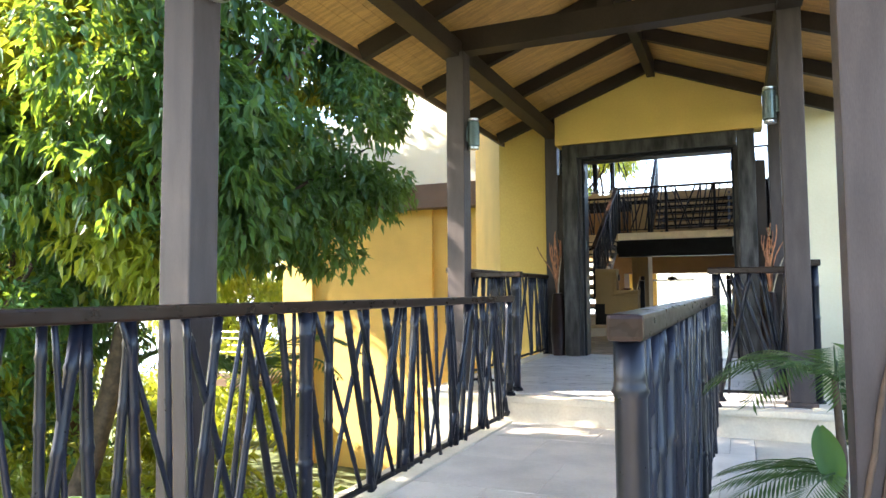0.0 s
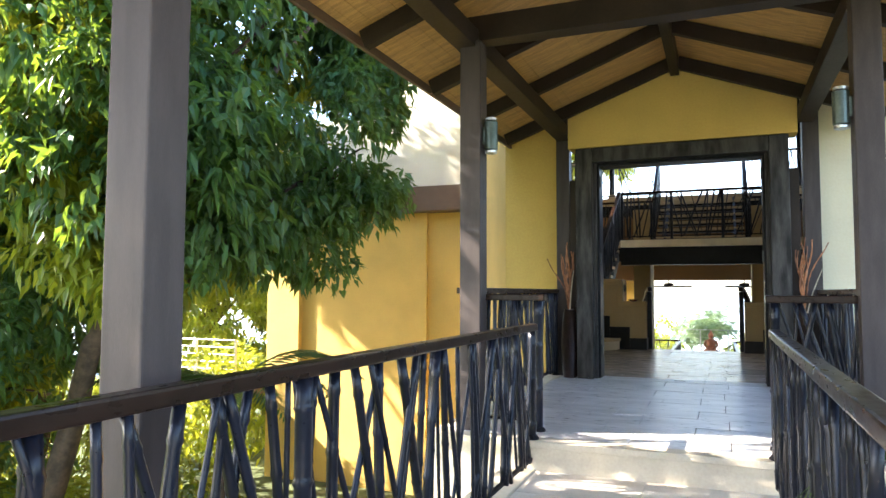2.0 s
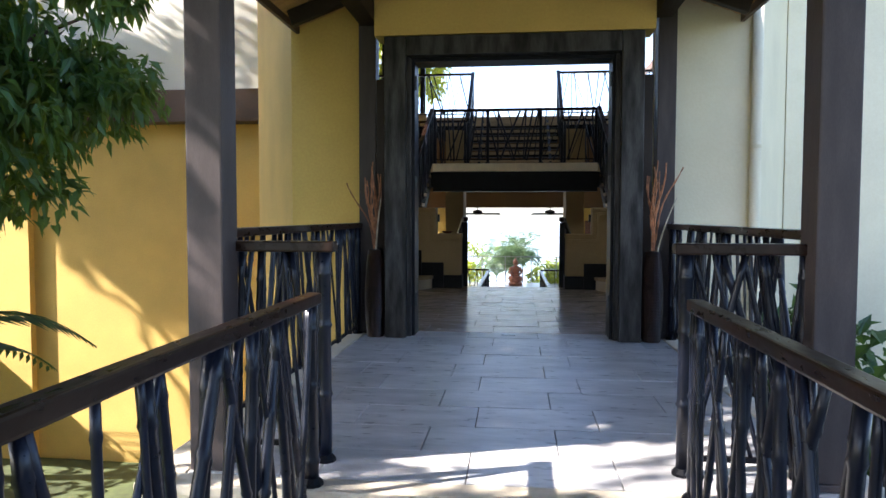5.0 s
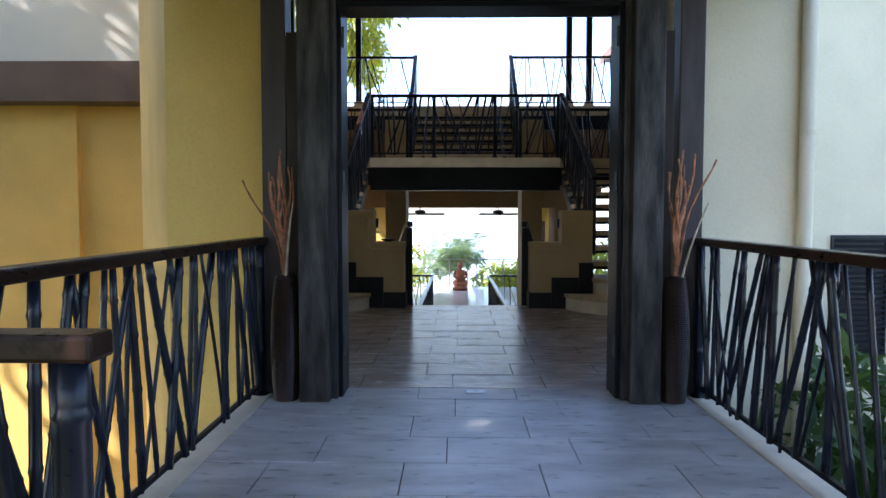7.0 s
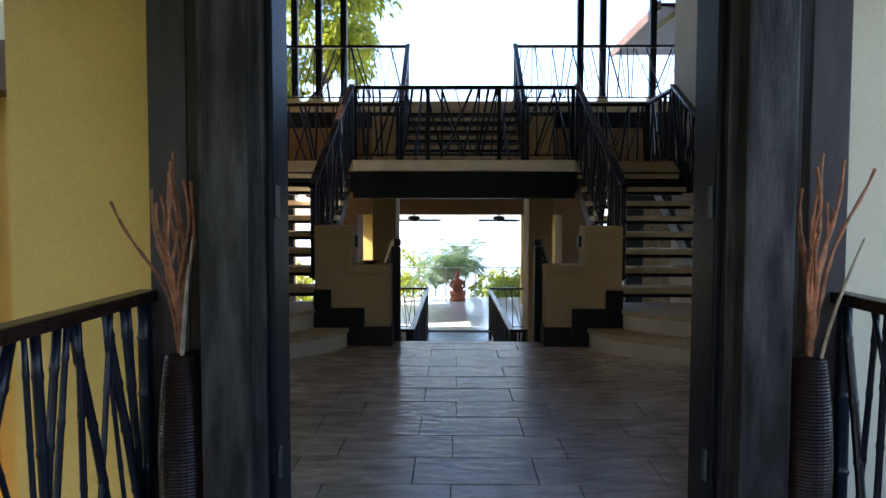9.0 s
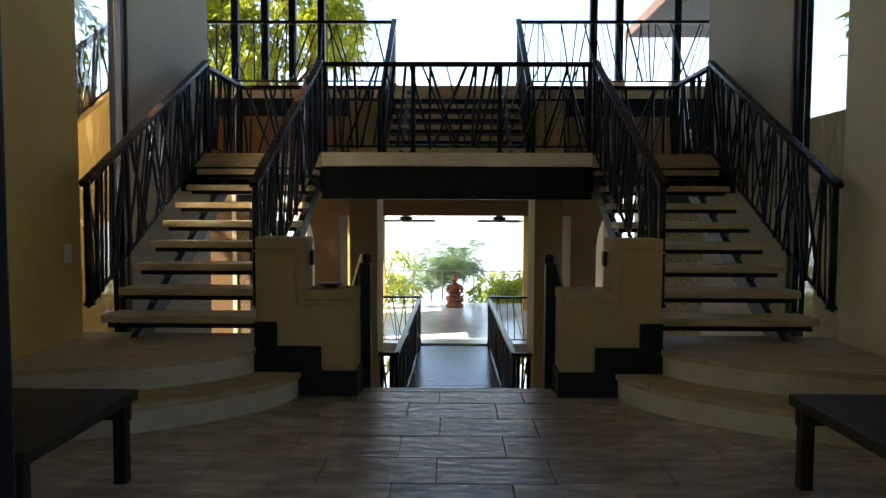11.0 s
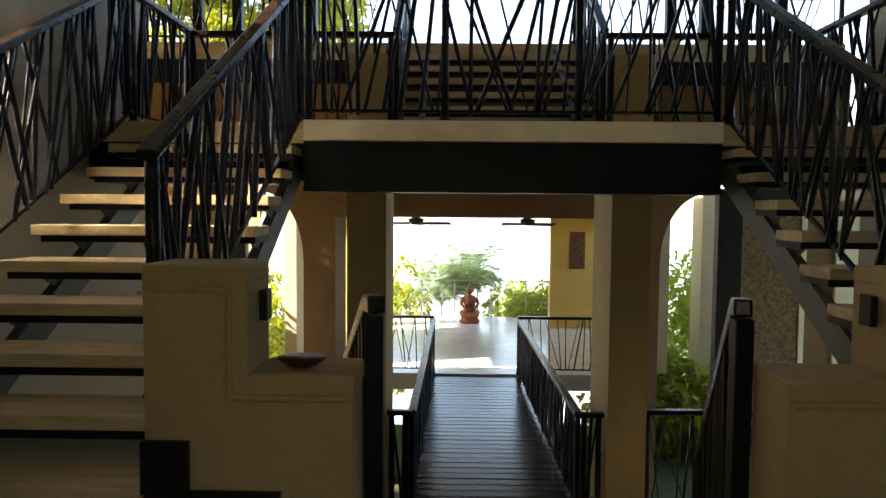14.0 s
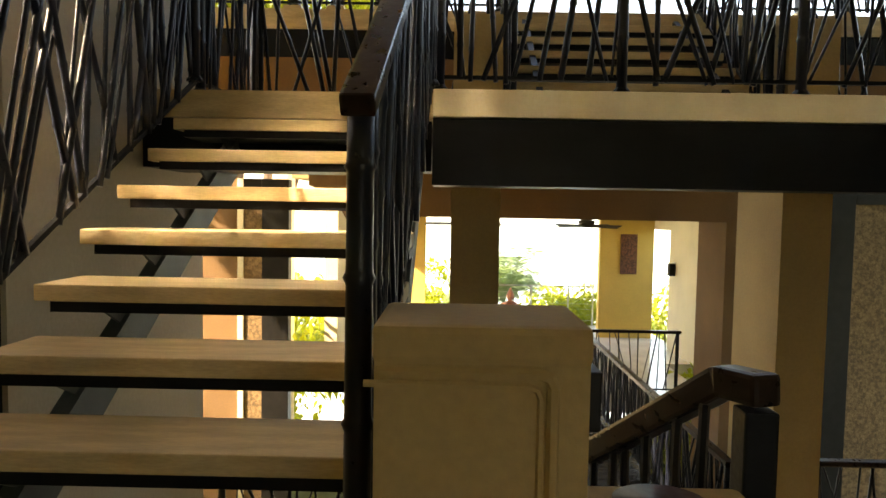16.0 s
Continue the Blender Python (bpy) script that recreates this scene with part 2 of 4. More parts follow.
def railing(p, q, high, seed, label, group="bamboo railings", step=0.058, low=0.07, posts=(), wide=0.075, lean=0.17, thick=1.0,
            mat=None, end_lift=0.0):
    """A rail from p to q (on the floor line) with a timber handrail, a thin bottom rail and slanting bamboo canes."""
    rng = random.Random(seed)
    p, q = Vector(p), Vector(q)
    n = math.hypot(q.x - p.x, q.y - p.y)
    e = base("bamboo_railing", p, 0, label, "railing", group)
    d = q - p
    up = Vector((0, 0, 1))
    over = d.normalized() * 0.03
    part("handrail", bar(bmesh.new(), up * (high - 0.022) - over, d + up * (high - 0.022) + over, wide, 0.045, 0.008), mat or M_HANDRAIL, e)
    part("bottom_rail", bar(bmesh.new(), up * low, d + up * low, 0.022, 0.02), M_STEEL, e)
    flat = Vector((d.x, d.y, 0)).normalized()
    for s in (0.02, *posts, n - 0.02):
        b = d * (s / n)
        lift = end_lift if s > n - 0.03 else 0.0
        stand = part("post", ring_tube(bmesh.new(), [b + up * z for z in (lift, 0.27, 0.285, 0.295, 0.31, 0.56, 0.575, 0.585, 0.60, 0.78, 0.79, 0.80, 0.81, high - 0.046)],
                               [0.028, 0.028, 0.034, 0.029, 0.028, 0.027, 0.033, 0.028, 0.027, 0.027, 0.032, 0.028, 0.027, 0.027], 12), M_BAMBOO, e, smooth=True)
        part("foot", lathe(bmesh.new(), [(0, 0.045), (0.012, 0.045), (0.03, 0.03)], 10, b + up * lift), M_STEEL, stand)
    s = 0.05
    while s < n - 0.04:
        off = rng.gauss(0, lean)
        if rng.random() < 0.28:
            off = rng.choice((-1, 1)) * rng.uniform(0.2, 0.38)
        a = min(max(s - off / 2 + rng.uniform(-0.02, 0.02), 0.03), n - 0.03)
        b = min(max(s + off / 2, 0.03), n - 0.03)
        lo = d * (a / n) + up * (low - rng.uniform(0, 0.03))
        hi = d * (b / n) + up * (high - 0.045)
        way = hi - lo
        r = rng.choice((0.55, 0.7, 0.85, 1.0, 1.15)) * thick
        rot = way.to_track_quat("Z", "Y").to_matrix().to_4x4() @ pose(0, 0, 0, 0, 0, rng.uniform(0, 360))
        side = Vector((-flat.y, flat.x, 0)) * rng.uniform(-0.014, 0.014)
        child("cane", rng.choice(CANES), e, Matrix.Translation(lo + side) @ rot @ Matrix.Diagonal((r, r, way.length, 1)))
        s += step * rng.uniform(0.6, 1.4)
    return e

# ---------------------------------------------------------------- porch: floor, ramp and step
floor = tagged(part("floor_porch", boxes((-1.42, 1.42, -3.12, 0.34, -0.5, -0.012)), M_GROUT), "porch floor laid with slate tiles", "floor", kind="structure")
part("step_nosing", boxes((-1.42, 1.42, -3.25, -3.12, -0.045, 0.0), (-1.42, 1.42, -3.22, -3.121, -0.5, -0.045), bevel=0.006), M_STONE, floor, "pale stone step edge")
part("side_edging", boxes((-1.44, -1.27, -3.118, 0.355, -0.6, 0.006), bevel=0.01), M_STONE, floor)
part("side_edging", boxes((1.27, 1.44, -3.118, 0.355, -0.6, 0.006), bevel=0.01), M_STONE, floor)
RAMP = -0.19
ramp = tagged(part("floor_ramp", boxes((-0.80, 0.92, -11.0, -3.175, -0.7, RAMP - 0.012)), M_GROUT), "pale stone walkway up to the porch step", "walkway", kind="structure")
part("side_edging", boxes((-0.92, -0.70, -11, -3.2, -0.72, RAMP + 0.012), bevel=0.012), M_STONE, ramp)
terrace = tagged(part("floor_terrace", boxes((0.921, 3.4, -11.0, -3.205, -0.9, RAMP)), M_STONE), "pale stone terrace beside the walkway", "terrace", kind="structure")
hall_floor = tagged(part("floor_hall", slab(bmesh.new(), [(-1.2, 0.341), (1.2, 0.341), (1.2, 0.45), (1.96, 0.45), (2.98, 2.4), (3.0, 4.30), (-3.0, 4.30), (-2.98, 2.4), (-1.96, 0.45), (-1.2, 0.45)], -0.4, -0.012), M_GROUT), "hall floor laid with dark slate tiles", "floor", kind="structure")
part("floor_edge", boxes((-0.72, 0.72, 4.20, 4.315, -0.18, 0.0), bevel=0.008), M_SLATE, hall_floor)
lower_floor = tagged(part("floor_lower", boxes((-3.05, 3.05, 4.301, 7.85, -1.75, -1.47)), M_STONE), "lower floor under the stairs", "floor", kind="structure")

# ---------------------------------------------------------------- porch: posts, roof
POSTS = [(-1.245, 0.25), (1.275, 0.25), (-1.19, -3.02), (1.22, -2.97), (-1.08, -6.08), (1.22, -5.80), (-1.31, -8.9), (1.24, -9.0)]
for x, y in POSTS:
    foot = 0.0 if y > -3 else (-2.6 if x < 0 else RAMP)
    top = 2.92 if y > 0 else 2.70
    e = base("porch_post", (x, y, foot), 0, "square grey-brown painted timber post", "post", "porch posts")
    part("shaft", boxes((-0.075, 0.075, -0.075, 0.075, 0.0, top - foot), bevel=0.008), M_POST, e)
    part("plinth", boxes((-0.09, 0.09, -0.09, 0.09, 0.002, 0.03), bevel=0.004), M_POST, e)

PITCH = 0.374
def roof_z(x):
    return 3.43 - PITCH * abs(x)
porch_ceiling = tagged(part("ceiling_porch", bmesh.new(), M_CEIL), "sloping cane ceiling of the porch roof", "ceiling", kind="structure")
bm = bmesh.new()
CW = 0.045
for side in (-1, 1):
    x = 0.0
    while x < 1.90:
        x1 = min(x + CW, 1.90)
        for yy0, yy1 in ((-9.6, 0.357),):
            a = [(side * x, roof_z(x)), (side * x1, roof_z(x1)), (side * x1, roof_z(x1) + 0.02), (side * x, roof_z(x) + 0.02)]
            lift = 0.004 if int(x / CW) % 2 else 0.0
            prism_pts = [(px, pz + lift) for px, pz in a]
            f = [bm.verts.new((px, yy0, pz)) for px, pz in prism_pts]
            g = [bm.verts.new((px, yy1, pz)) for px, pz in prism_pts]
            for i in range(4):
                bm.faces.new((f[i], g[i], g[(i + 1) % 4], f[(i + 1) % 4]))
        x = x1
bm.to_mesh(porch_ceiling.data)
bm.free()
roof = tagged(part("roof_porch", prism(bmesh.new(), [(-1.98, roof_z(1.98) + 0.03), (0, roof_z(0) + 0.03), (1.98, roof_z(1.98) + 0.03),
                                                     (1.98, roof_z(1.98) + 0.10), (0, roof_z(0) + 0.12), (-1.98, roof_z(1.98) + 0.10)], -9.7, 0.357), M_ROOF),
              "dark sheet roof over the porch", "roof", kind="structure")
for side in (-1, 1):
    part("fascia_board", boxes((side * 1.90, side * 1.93, -9.7, 0.357, roof_z(1.9) - 0.06, roof_z(1.9) + 0.03)), M_FASCIA, roof)
frame_thing = base("roof_timbers", (0, 0, 0), 0, "dark stained rafters, plates and tie beams under the porch roof", "roof frame")
for y in (-0.07, -1.15, -2.25, -3.45, -4.6, -5.8, -7.0, -8.2, -9.3):
    for side in (-1, 1):
        p = (side * 0.03, y, roof_z(0.03) - 0.075)
        q = (side * 1.84, y, roof_z(1.84) - 0.075)
        part("rafter", bar(bmesh.new(), p, q, 0.075, 0.13, 0.006), M_BEAM, frame_thing)
for y in (-2.95, -5.8, -8.9):
    part("tie_beam", boxes((-1.3, 1.32, y - 0.075, y + 0.075, 2.72, 2.905), bevel=0.006), M_BEAM, frame_thing)
    part("king_post", boxes((-0.06, 0.06, y - 0.05, y + 0.05, 2.906, 3.34), bevel=0.004), M_BEAM, frame_thing)
part("ridge_beam", boxes((-0.045, 0.045, -9.6, -0.03, 3.22, 3.40), bevel=0.006), M_BEAM, frame_thing)
for side in (-1, 1):
    part("wall_plate", boxes((side * 1.30, side * 1.15, -9.6, 0.172, 2.66, 2.80), bevel=0.006), M_BEAM, frame_thing)

# ---------------------------------------------------------------- front wall with the door
gable = tagged(part("wall_gable", prism(bmesh.new(), [(-1.145, 2.53), (1.145, 2.53), (1.145, roof_z(1.145) - 0.003), (0, roof_z(0) - 0.003), (-1.145, roof_z(1.145) - 0.003)], 0.0, 0.28), M_YELLOW),
               "ochre plaster gable wall above the door", "wall", kind="structure")
tagged(part("wall_upper", boxes((-1.218, 1.218, 0.004, 0.54, 3.2, 6.0)), M_WHITEWALL), "plaster wall above the porch roof", "wall", kind="structure")
for side, mat, nm, lab in ((-1, M_YELLOW, "wall_front_west", "ochre plaster front wall beside the door"), (1, M_CREAM, "wall_front_east", "cream plaster front wall beside the door")):
    c = 1.98 if side < 0 else 2.09
    out = [(1.22, 0.36), (c, 0.36), (3.06, 2.36), (3.10, 4.45), (2.94, 4.45), (2.92, 2.46), (2.86, 2.46), (c - 0.12, 0.54), (1.22, 0.54)]
    tagged(part(nm, slab(bmesh.new(), [(side * a, b) for a, b in out], -2.8, 6.0), mat), lab, "wall", kind="structure")
# white slits beside the frame are open to the hall; dark jamb below them
door = base("door_1", (0, 0, 0), 0, "heavy weathered dark timber door frame standing open", "door frame", kind="structure")
for side in (-1, 1):
    part("outer_jamb", boxes((side * 0.88, side * 1.06, -0.02, 0.20, 0.0, 2.52), bevel=0.01), M_DOOR, door)
    jamb = part("inner_jamb", boxes((side * 0.82, side * 0.878, 0.10, 0.34, 0.0, 2.36), bevel=0.008), M_STEEL, door)
    for z in (0.25, 1.25, 2.1):
        part("hinge", boxes((side * 0.806, side * 0.819, 0.12, 0.15, z, z + 0.12), bevel=0.003), M_GREYSTEEL, jamb)
    part("stop", boxes((side * 0.845, side * 0.90, 0.06, 0.098, 0.0, 2.36), bevel=0.006), M_DOOR, door)
    part("side_panel", boxes((side * 1.062, side * 1.162, 0.16, 0.26, 0.0, 2.20), bevel=0.004), M_BEAM, door)
part("lintel", boxes((-0.879, 0.879, -0.02, 0.20, 2.36, 2.52), bevel=0.01), M_DOOR, door)
part("inner_lintel", boxes((-0.82, 0.82, 0.10, 0.34, 2.33, 2.358)), M_STEEL, door)

# ---------------------------------------------------------------- porch railings
LAB = "black bamboo-cane railing with dark handrail"
railing((-0.74, -11.0, RAMP), (-0.73, -3.17, RAMP), 0.925, 11, LAB + " along the walkway", end_lift=0.19, posts=(2.6, 5.2), thick=1.05, step=0.066, wide=0.06)
railing((0.69, -6.95, RAMP), (0.69, -3.17, RAMP), 0.92, 12, LAB + " along the walkway", end_lift=0.19, posts=(1.9,), thick=1.05, step=0.058, wide=0.06)
railing((-1.33, -2.86, 0), (-1.33, 0.16, 0), 0.97, 13, LAB + " beside the porch floor", step=0.082)
railing((1.33, -2.86, 0), (1.33, 0.16, 0), 0.97, 14, LAB + " beside the porch floor", step=0.082)
railing((-1.22, -2.93, 0), (-0.73, -2.93, 0), 0.925, 15, "short " + LAB + " at the step", step=0.05)
railing((1.18, -2.93, 0), (0.69, -2.93, 0), 0.925, 16, "short " + LAB + " at the step", step=0.05)

# ---------------------------------------------------------------- hall: side and back walls, ceiling
for side, nm in ((-1, "wall_hall_west"), (1, "wall_hall_east")):
    mat = M_HALLWALL
    wall(nm, [(side * 3.06, side * 3.22, 5.56, 7.65, -2.8, 6.0), (side * 3.06, side * 3.22, 4.451, 5.56, -2.8, 0.0), (side * 3.06, side * 3.22, 4.451, 5.56, 4.0, 6.0)], mat, "cream plaster side wall of the hall")
    w = base("window_1" if side < 0 else "window_2", (side * 3.14, 5.0, 0), 0, "tall dark-framed window beside the stair", "window", kind="structure")
    part("window_frame", boxes((-0.06, 0.06, 0.46, 0.555, 0.0, 4.0), (-0.06, 0.06, -0.545, -0.48, 0.0, 4.0), (-0.05, 0.05, -0.48, 0.46, 0.0, 0.06)), M_STEEL, w)
    pane = part("pane", boxes((-0.004, 0.004, -0.479, 0.459, 0.061, 3.99)), M_GLASS, w, "clear glass pane")
    pane.visible_shadow = False
# Never in view; the overhang past the walls is added to shade the stair.
tagged(part("ceiling_hall", boxes((-5.6, 5.6, 0.1, 9.9, 6.0, 6.2)), M_SHADEBROWN), "unseen brown ceiling over the hall, widened to shade the stair", "ceiling", kind="structure")

# ---------------------------------------------------------------- pedestals and curved steps
R = 0.178
def pedestal(s):
    e = base("stair_pedestal", (0, 0, 0), 0, "stepped cream plaster pedestal with a moulded border and black base", "pedestal", "stair pedestals")
    out = [(-1.465, 0.0), (-0.745, 0.0), (-0.745, 0.765), (-1.105, 0.765), (-1.105, 1.145), (-1.465, 1.145)]
    part("body", prism(bmesh.new(), [(s * a, b) for a, b in out], 4.07, 4.34), M_TAN, e)
    part("cap", boxes((s * 1.469, s * 1.101, 4.062, 4.345, 1.085, 1.152), bevel=0.014), M_TAN, e)
    part("cap", boxes((s * 1.10, s * 0.738, 4.062, 4.345, 0.705, 0.778), bevel=0.014), M_TAN, e)
    # moulded border: a bead that follows the outline inside its edge
    bead = [(-1.462, 1.072), (-1.19, 1.072), (-1.172, 1.066), (-1.166, 1.05), (-1.166, 0.715), (-1.16, 0.70), (-1.145, 0.694), (-0.75, 0.694)]
    for off, r in ((0.0, 0.011), (0.020, 0.007)):
        part("moulding", ring_tube(bmesh.new(), [(s * (a - off), 4.068, b - off) for a, b in bead], [r] * len(bead), 6), M_TAN, e)
    for nm, d in (("base_block", (1.475, 1.31, 4.045, 4.36, 0.0, 0.54)), ("base_block", (1.309, 0.99, 4.045, 4.36, 0.0, 0.365)), ("base_block", (0.989, 0.725, 4.045, 4.36, 0.0, 0.185))):
        part(nm, boxes((s * d[0], s * d[1], *d[2:]), bevel=0.005), M_BASE, e, "black base")
    return e
for s in (-1, 1):
    pedestal(s)
    steps = base("curved_steps", (0, 0, 0), 0, "two curved pale stone steps at the foot of the stair", "steps", "curved steps")
    for i, (rx, ry) in enumerate(((1.885, 1.16), (1.56, 0.75))):
        def arc(grow):
            return [(s * -3.04, 4.04)] + [(s * (-3.04 + (rx + grow) * math.cos(a * math.pi / 48) ** 1.2), 4.04 - (ry + grow) * math.sin(a * math.pi / 48) ** 1.2) for a in range(25)]
        part("riser", slab(bmesh.new(), arc(0.0), 0.0 + i * R, (i + 1) * R - 0.04), M_STONE, steps)
        part("step_top", slab(bmesh.new(), arc(0.02), (i + 1) * R - 0.04, (i + 1) * R), M_TREAD, steps)
    part("fill", boxes((s * 3.04, s * 1.48, 4.042, 4.62, 0.0, 2 * R - 0.002)), M_TREAD, steps)

# ---------------------------------------------------------------- side stairs to the landing
def side_stair(s):
    e = base("open_stair", (0, 0, 0), 0, "open stair with pale stone treads on dark steel", "stair", "side stairs")
    for k in range(1, 9):
        y = 4.35 + 0.2925 * (k - 1)
        z = (k + 2) * R
        t = part("tread", boxes((s * 2.75, s * 1.50, y, y + 0.31, z - 0.058, z), bevel=0.006), M_TREAD, e)
        part("tread_plate", boxes((s * 2.70, s * 1.50, y + 0.012, y + 0.30, z - 0.095, z - 0.058)), M_STEEL, t)
    for x in (2.52, 1.53):
        part("stringer", bar(bmesh.new(), (s * x, 4.30, 0.20), (s * x, 6.65, 0.20 + 2.35 * R / 0.2925), 0.06, 0.16), M_GREYSTEEL, e)
        for k in range(1, 9):
            y, z = 4.35 + 0.2925 * (k - 1), (k + 2) * R
            bm = bmesh.new()
            f = [bm.verts.new((s * x, y + a, z - b)) for a, b in ((0.02, 0.096), (0.29, 0.096), (0.22, 0.20))]
            bm.faces.new(f)
            g = bmesh.ops.extrude_face_region(bm, geom=bm.faces[:])["geom"]
            bmesh.ops.translate(bm, vec=(0.012, 0, 0), verts=[v for v in g if isinstance(v, bmesh.types.BMVert)])
            part("bracket", bm, M_GREYSTEEL, e)
    return e
for s in (-1, 1):
    side_stair(s)
    SL = "sloping black bamboo-cane railing beside the stair"
    railing((s * 1.52, 4.26, 0.62), (s * 1.46, 6.50, 1.985), 0.95, 21 + s, SL, step=0.06, low=0.0, wide=0.07)
    railing((s * 2.76, 4.20, 0.62), (s * 2.76, 6.74, 2.03), 0.95, 31 + s, SL, step=0.06, low=0.0, wide=0.07)
    railing((s * 2.76, 6.78, 1.965), (s * 2.76, 7.86, 1.965), 0.97, 41 + s, LAB + " on the landing", step=0.07)
    railing((s * 2.76, 7.90, 1.965), (s * 0.95, 7.90, 1.965), 0.95, 51 + s, "black bamboo-cane railing behind the landing", step=0.075)

landing = tagged(part("landing", boxes((-3.05, 3.05, 6.66, 8.0, 1.82, 1.965)), M_TREAD), "pale stone landing between the stairs", "landing", kind="structure")
part("landing_edge", boxes((-1.45, 1.45, 6.53, 6.659, 1.824, 1.967), bevel=0.005), M_EDGE, landing)
part("landing_beam", boxes((-1.45, 1.45, 6.55, 6.80, 1.50, 1.819)), M_STEEL, landing, "deep black steel beam")
part("beam_flange", boxes((-1.45, 1.45, 6.52, 6.83, 1.47, 1.499)), M_STEEL, landing)
for s in (-1, 1):
    part("side_beam", boxes((s * 3.04, s * 1.46, 6.70, 6.95, 1.55, 1.819)), M_STEEL, landing)
railing((-1.44, 6.46 + 0.12, 1.965), (1.44, 6.58, 1.965), 0.965, 61, "black bamboo-cane railing across the front of the landing", step=0.085, posts=(0.97, 1.9))

# ---------------------------------------------------------------- centre flight and upper deck
flight = base("upper_stair", (0, 0, 0), 0, "short centre stair with pale treads up to the deck", "stair")
for k in range(1, 7):
    y = 7.95 + 0.26 * (k - 1)
    z = 1.965 + k * R
    part("tread", boxes((-0.88, 0.88, y, y + 0.28, z - 0.06, z), bevel=0.005), M_TREAD, flight)
    part("tread_plate", boxes((-0.88, 0.88, y + 0.02, y + 0.27, z - 0.10, z - 0.06)), M_STEEL, flight)
for x in (-0.7, 0.7):
    part("stringer", bar(bmesh.new(), (x, 7.9, 1.98), (x, 9.5, 3.06), 0.05, 0.16), M_STEEL, flight)
for s in (-1, 1):
    railing((s * 0.92, 7.95, 2.03), (s * 0.92, 9.46, 3.22), 0.95, 71 + s, "sloping black bamboo-cane railing beside the centre stair", step=0.07, low=0.0)
    railing((s * 0.92, 9.55, 3.21), (s * 3.9, 9.55, 3.21), 0.96, 81 + s, LAB + " on the upper deck", step=0.11, thick=0.75)
deck = tagged(part("floor_deck", boxes((-3.9, 3.9, 9.48, 13.2, 3.02, 3.205)), M_TREAD), "pale stone upper deck", "deck", kind="structure")
part("deck_beam", boxes((-3.9, 3.9, 9.50, 9.75, 2.74, 3.018)), M_STEEL, deck, "black steel beam")
# Dark brown paints the shade on this wall.
wall("wall_deck_back", [(-3.9, -0.95, 9.42, 9.49, 1.85, 2.74), (0.95, 3.9, 9.42, 9.49, 1.85, 2.74), (-0.95, 0.95, 9.42, 9.49, 1.85, 2.74)], M_SHADEBROWN, "plaster wall behind the landing, dark brown to show shade")
for x in (-3.45, -2.98, -2.55, -2.1, 2.13, 2.53, 3.42):
    e = base("deck_post", (x, 10.0, 3.205), 0, "slim dark steel post on the upper deck", "post", "deck posts")
    part("shaft", boxes((-0.055, 0.055, -0.055, 0.055, 0.0, 3.6), bevel=0.004), M_STEEL, e)
    part("plinth", boxes((-0.09, 0.09, -0.09, 0.09, 0.0, 0.16), bevel=0.006), M_TREAD, e)

eave = base("deck_canopy", (4.4, 11.5, 4.9), 0, "dark timber canopy at the side of the deck", "canopy")
part("soffit", boxes((-0.9, 1.2, -1.7, 2.0, 0.0, 0.06)), M_BEAM, eave)
part("fascia", boxes((-0.93, -0.901, -1.7, 2.0, -0.06, 0.12)), M_FASCIA, eave)
part("brace", bar(bmesh.new(), (-0.96, -1.5, -0.35), (-0.5, -1.5, 0.0), 0.06, 0.10), M_CREAM, eave, "pale slanting brace")
# ---------------------------------------------------------------- stair down and back wall
down = base("stair_down", (0, 0, 0), 0, "dark timber stair down to the bridge", "stair")
for k in range(1, 8):
    y = 4.32 + 0.285 * (k - 1)
    z = -k * 0.182
    w = 0.70 + (y - 4.32) * 0.26
    part("tread", boxes((-w, w, y, y + 0.30, z - 0.05, z), bevel=0.005), M_DECK, down)
for s in (-1, 1):
    part("stringer", bar(bmesh.new(), (s * 0.74, 4.32, -0.14), (s * 1.30, 6.5, -1.46), 0.04, 0.2), M_STEEL, down)
for s in (-1, 1):
    e = base("stair_handrail", (s * 0.70, 4.36, -0.10), 0, "black timber handrail with newel and canes", "railing", "stair handrails")
    part("newel", boxes((-0.035, 0.035, -0.035, 0.035, 0.0, 1.04), bevel=0.006), M_STEEL, e)
    part("handrail", bar(bmesh.new(), (-s * 0.01, -0.03, 1.085), (s * 0.03, 0.10, 1.075), 0.07, 0.07, 0.012), M_HANDRAIL, e)
    part("handrail", bar(bmesh.new(), (s * 0.025, 0.085, 1.08), (s * 0.62, 2.08, -0.22), 0.07, 0.07, 0.012), M_HANDRAIL, e)
    rng = random.Random(5 + s)
    for k in range(20):
        u = 0.05 + 0.048 * k
        x, y, top = s * (0.025 + 0.595 * u), 0.085 + 1.995 * u, 1.08 - 1.30 * u
        part("baluster", ring_tube(bmesh.new(), [(x, y, top - 1.0), (x + rng.uniform(-0.01, 0.01), y + rng.uniform(-0.08, 0.08), top)], [0.013, 0.012], 6), M_BAMBOO, e)
    part("end_newel", boxes((s * 0.62 - 0.035, s * 0.62 + 0.035, 2.05, 2.12, -1.39, -0.20), bevel=0.006), M_STEEL, e)

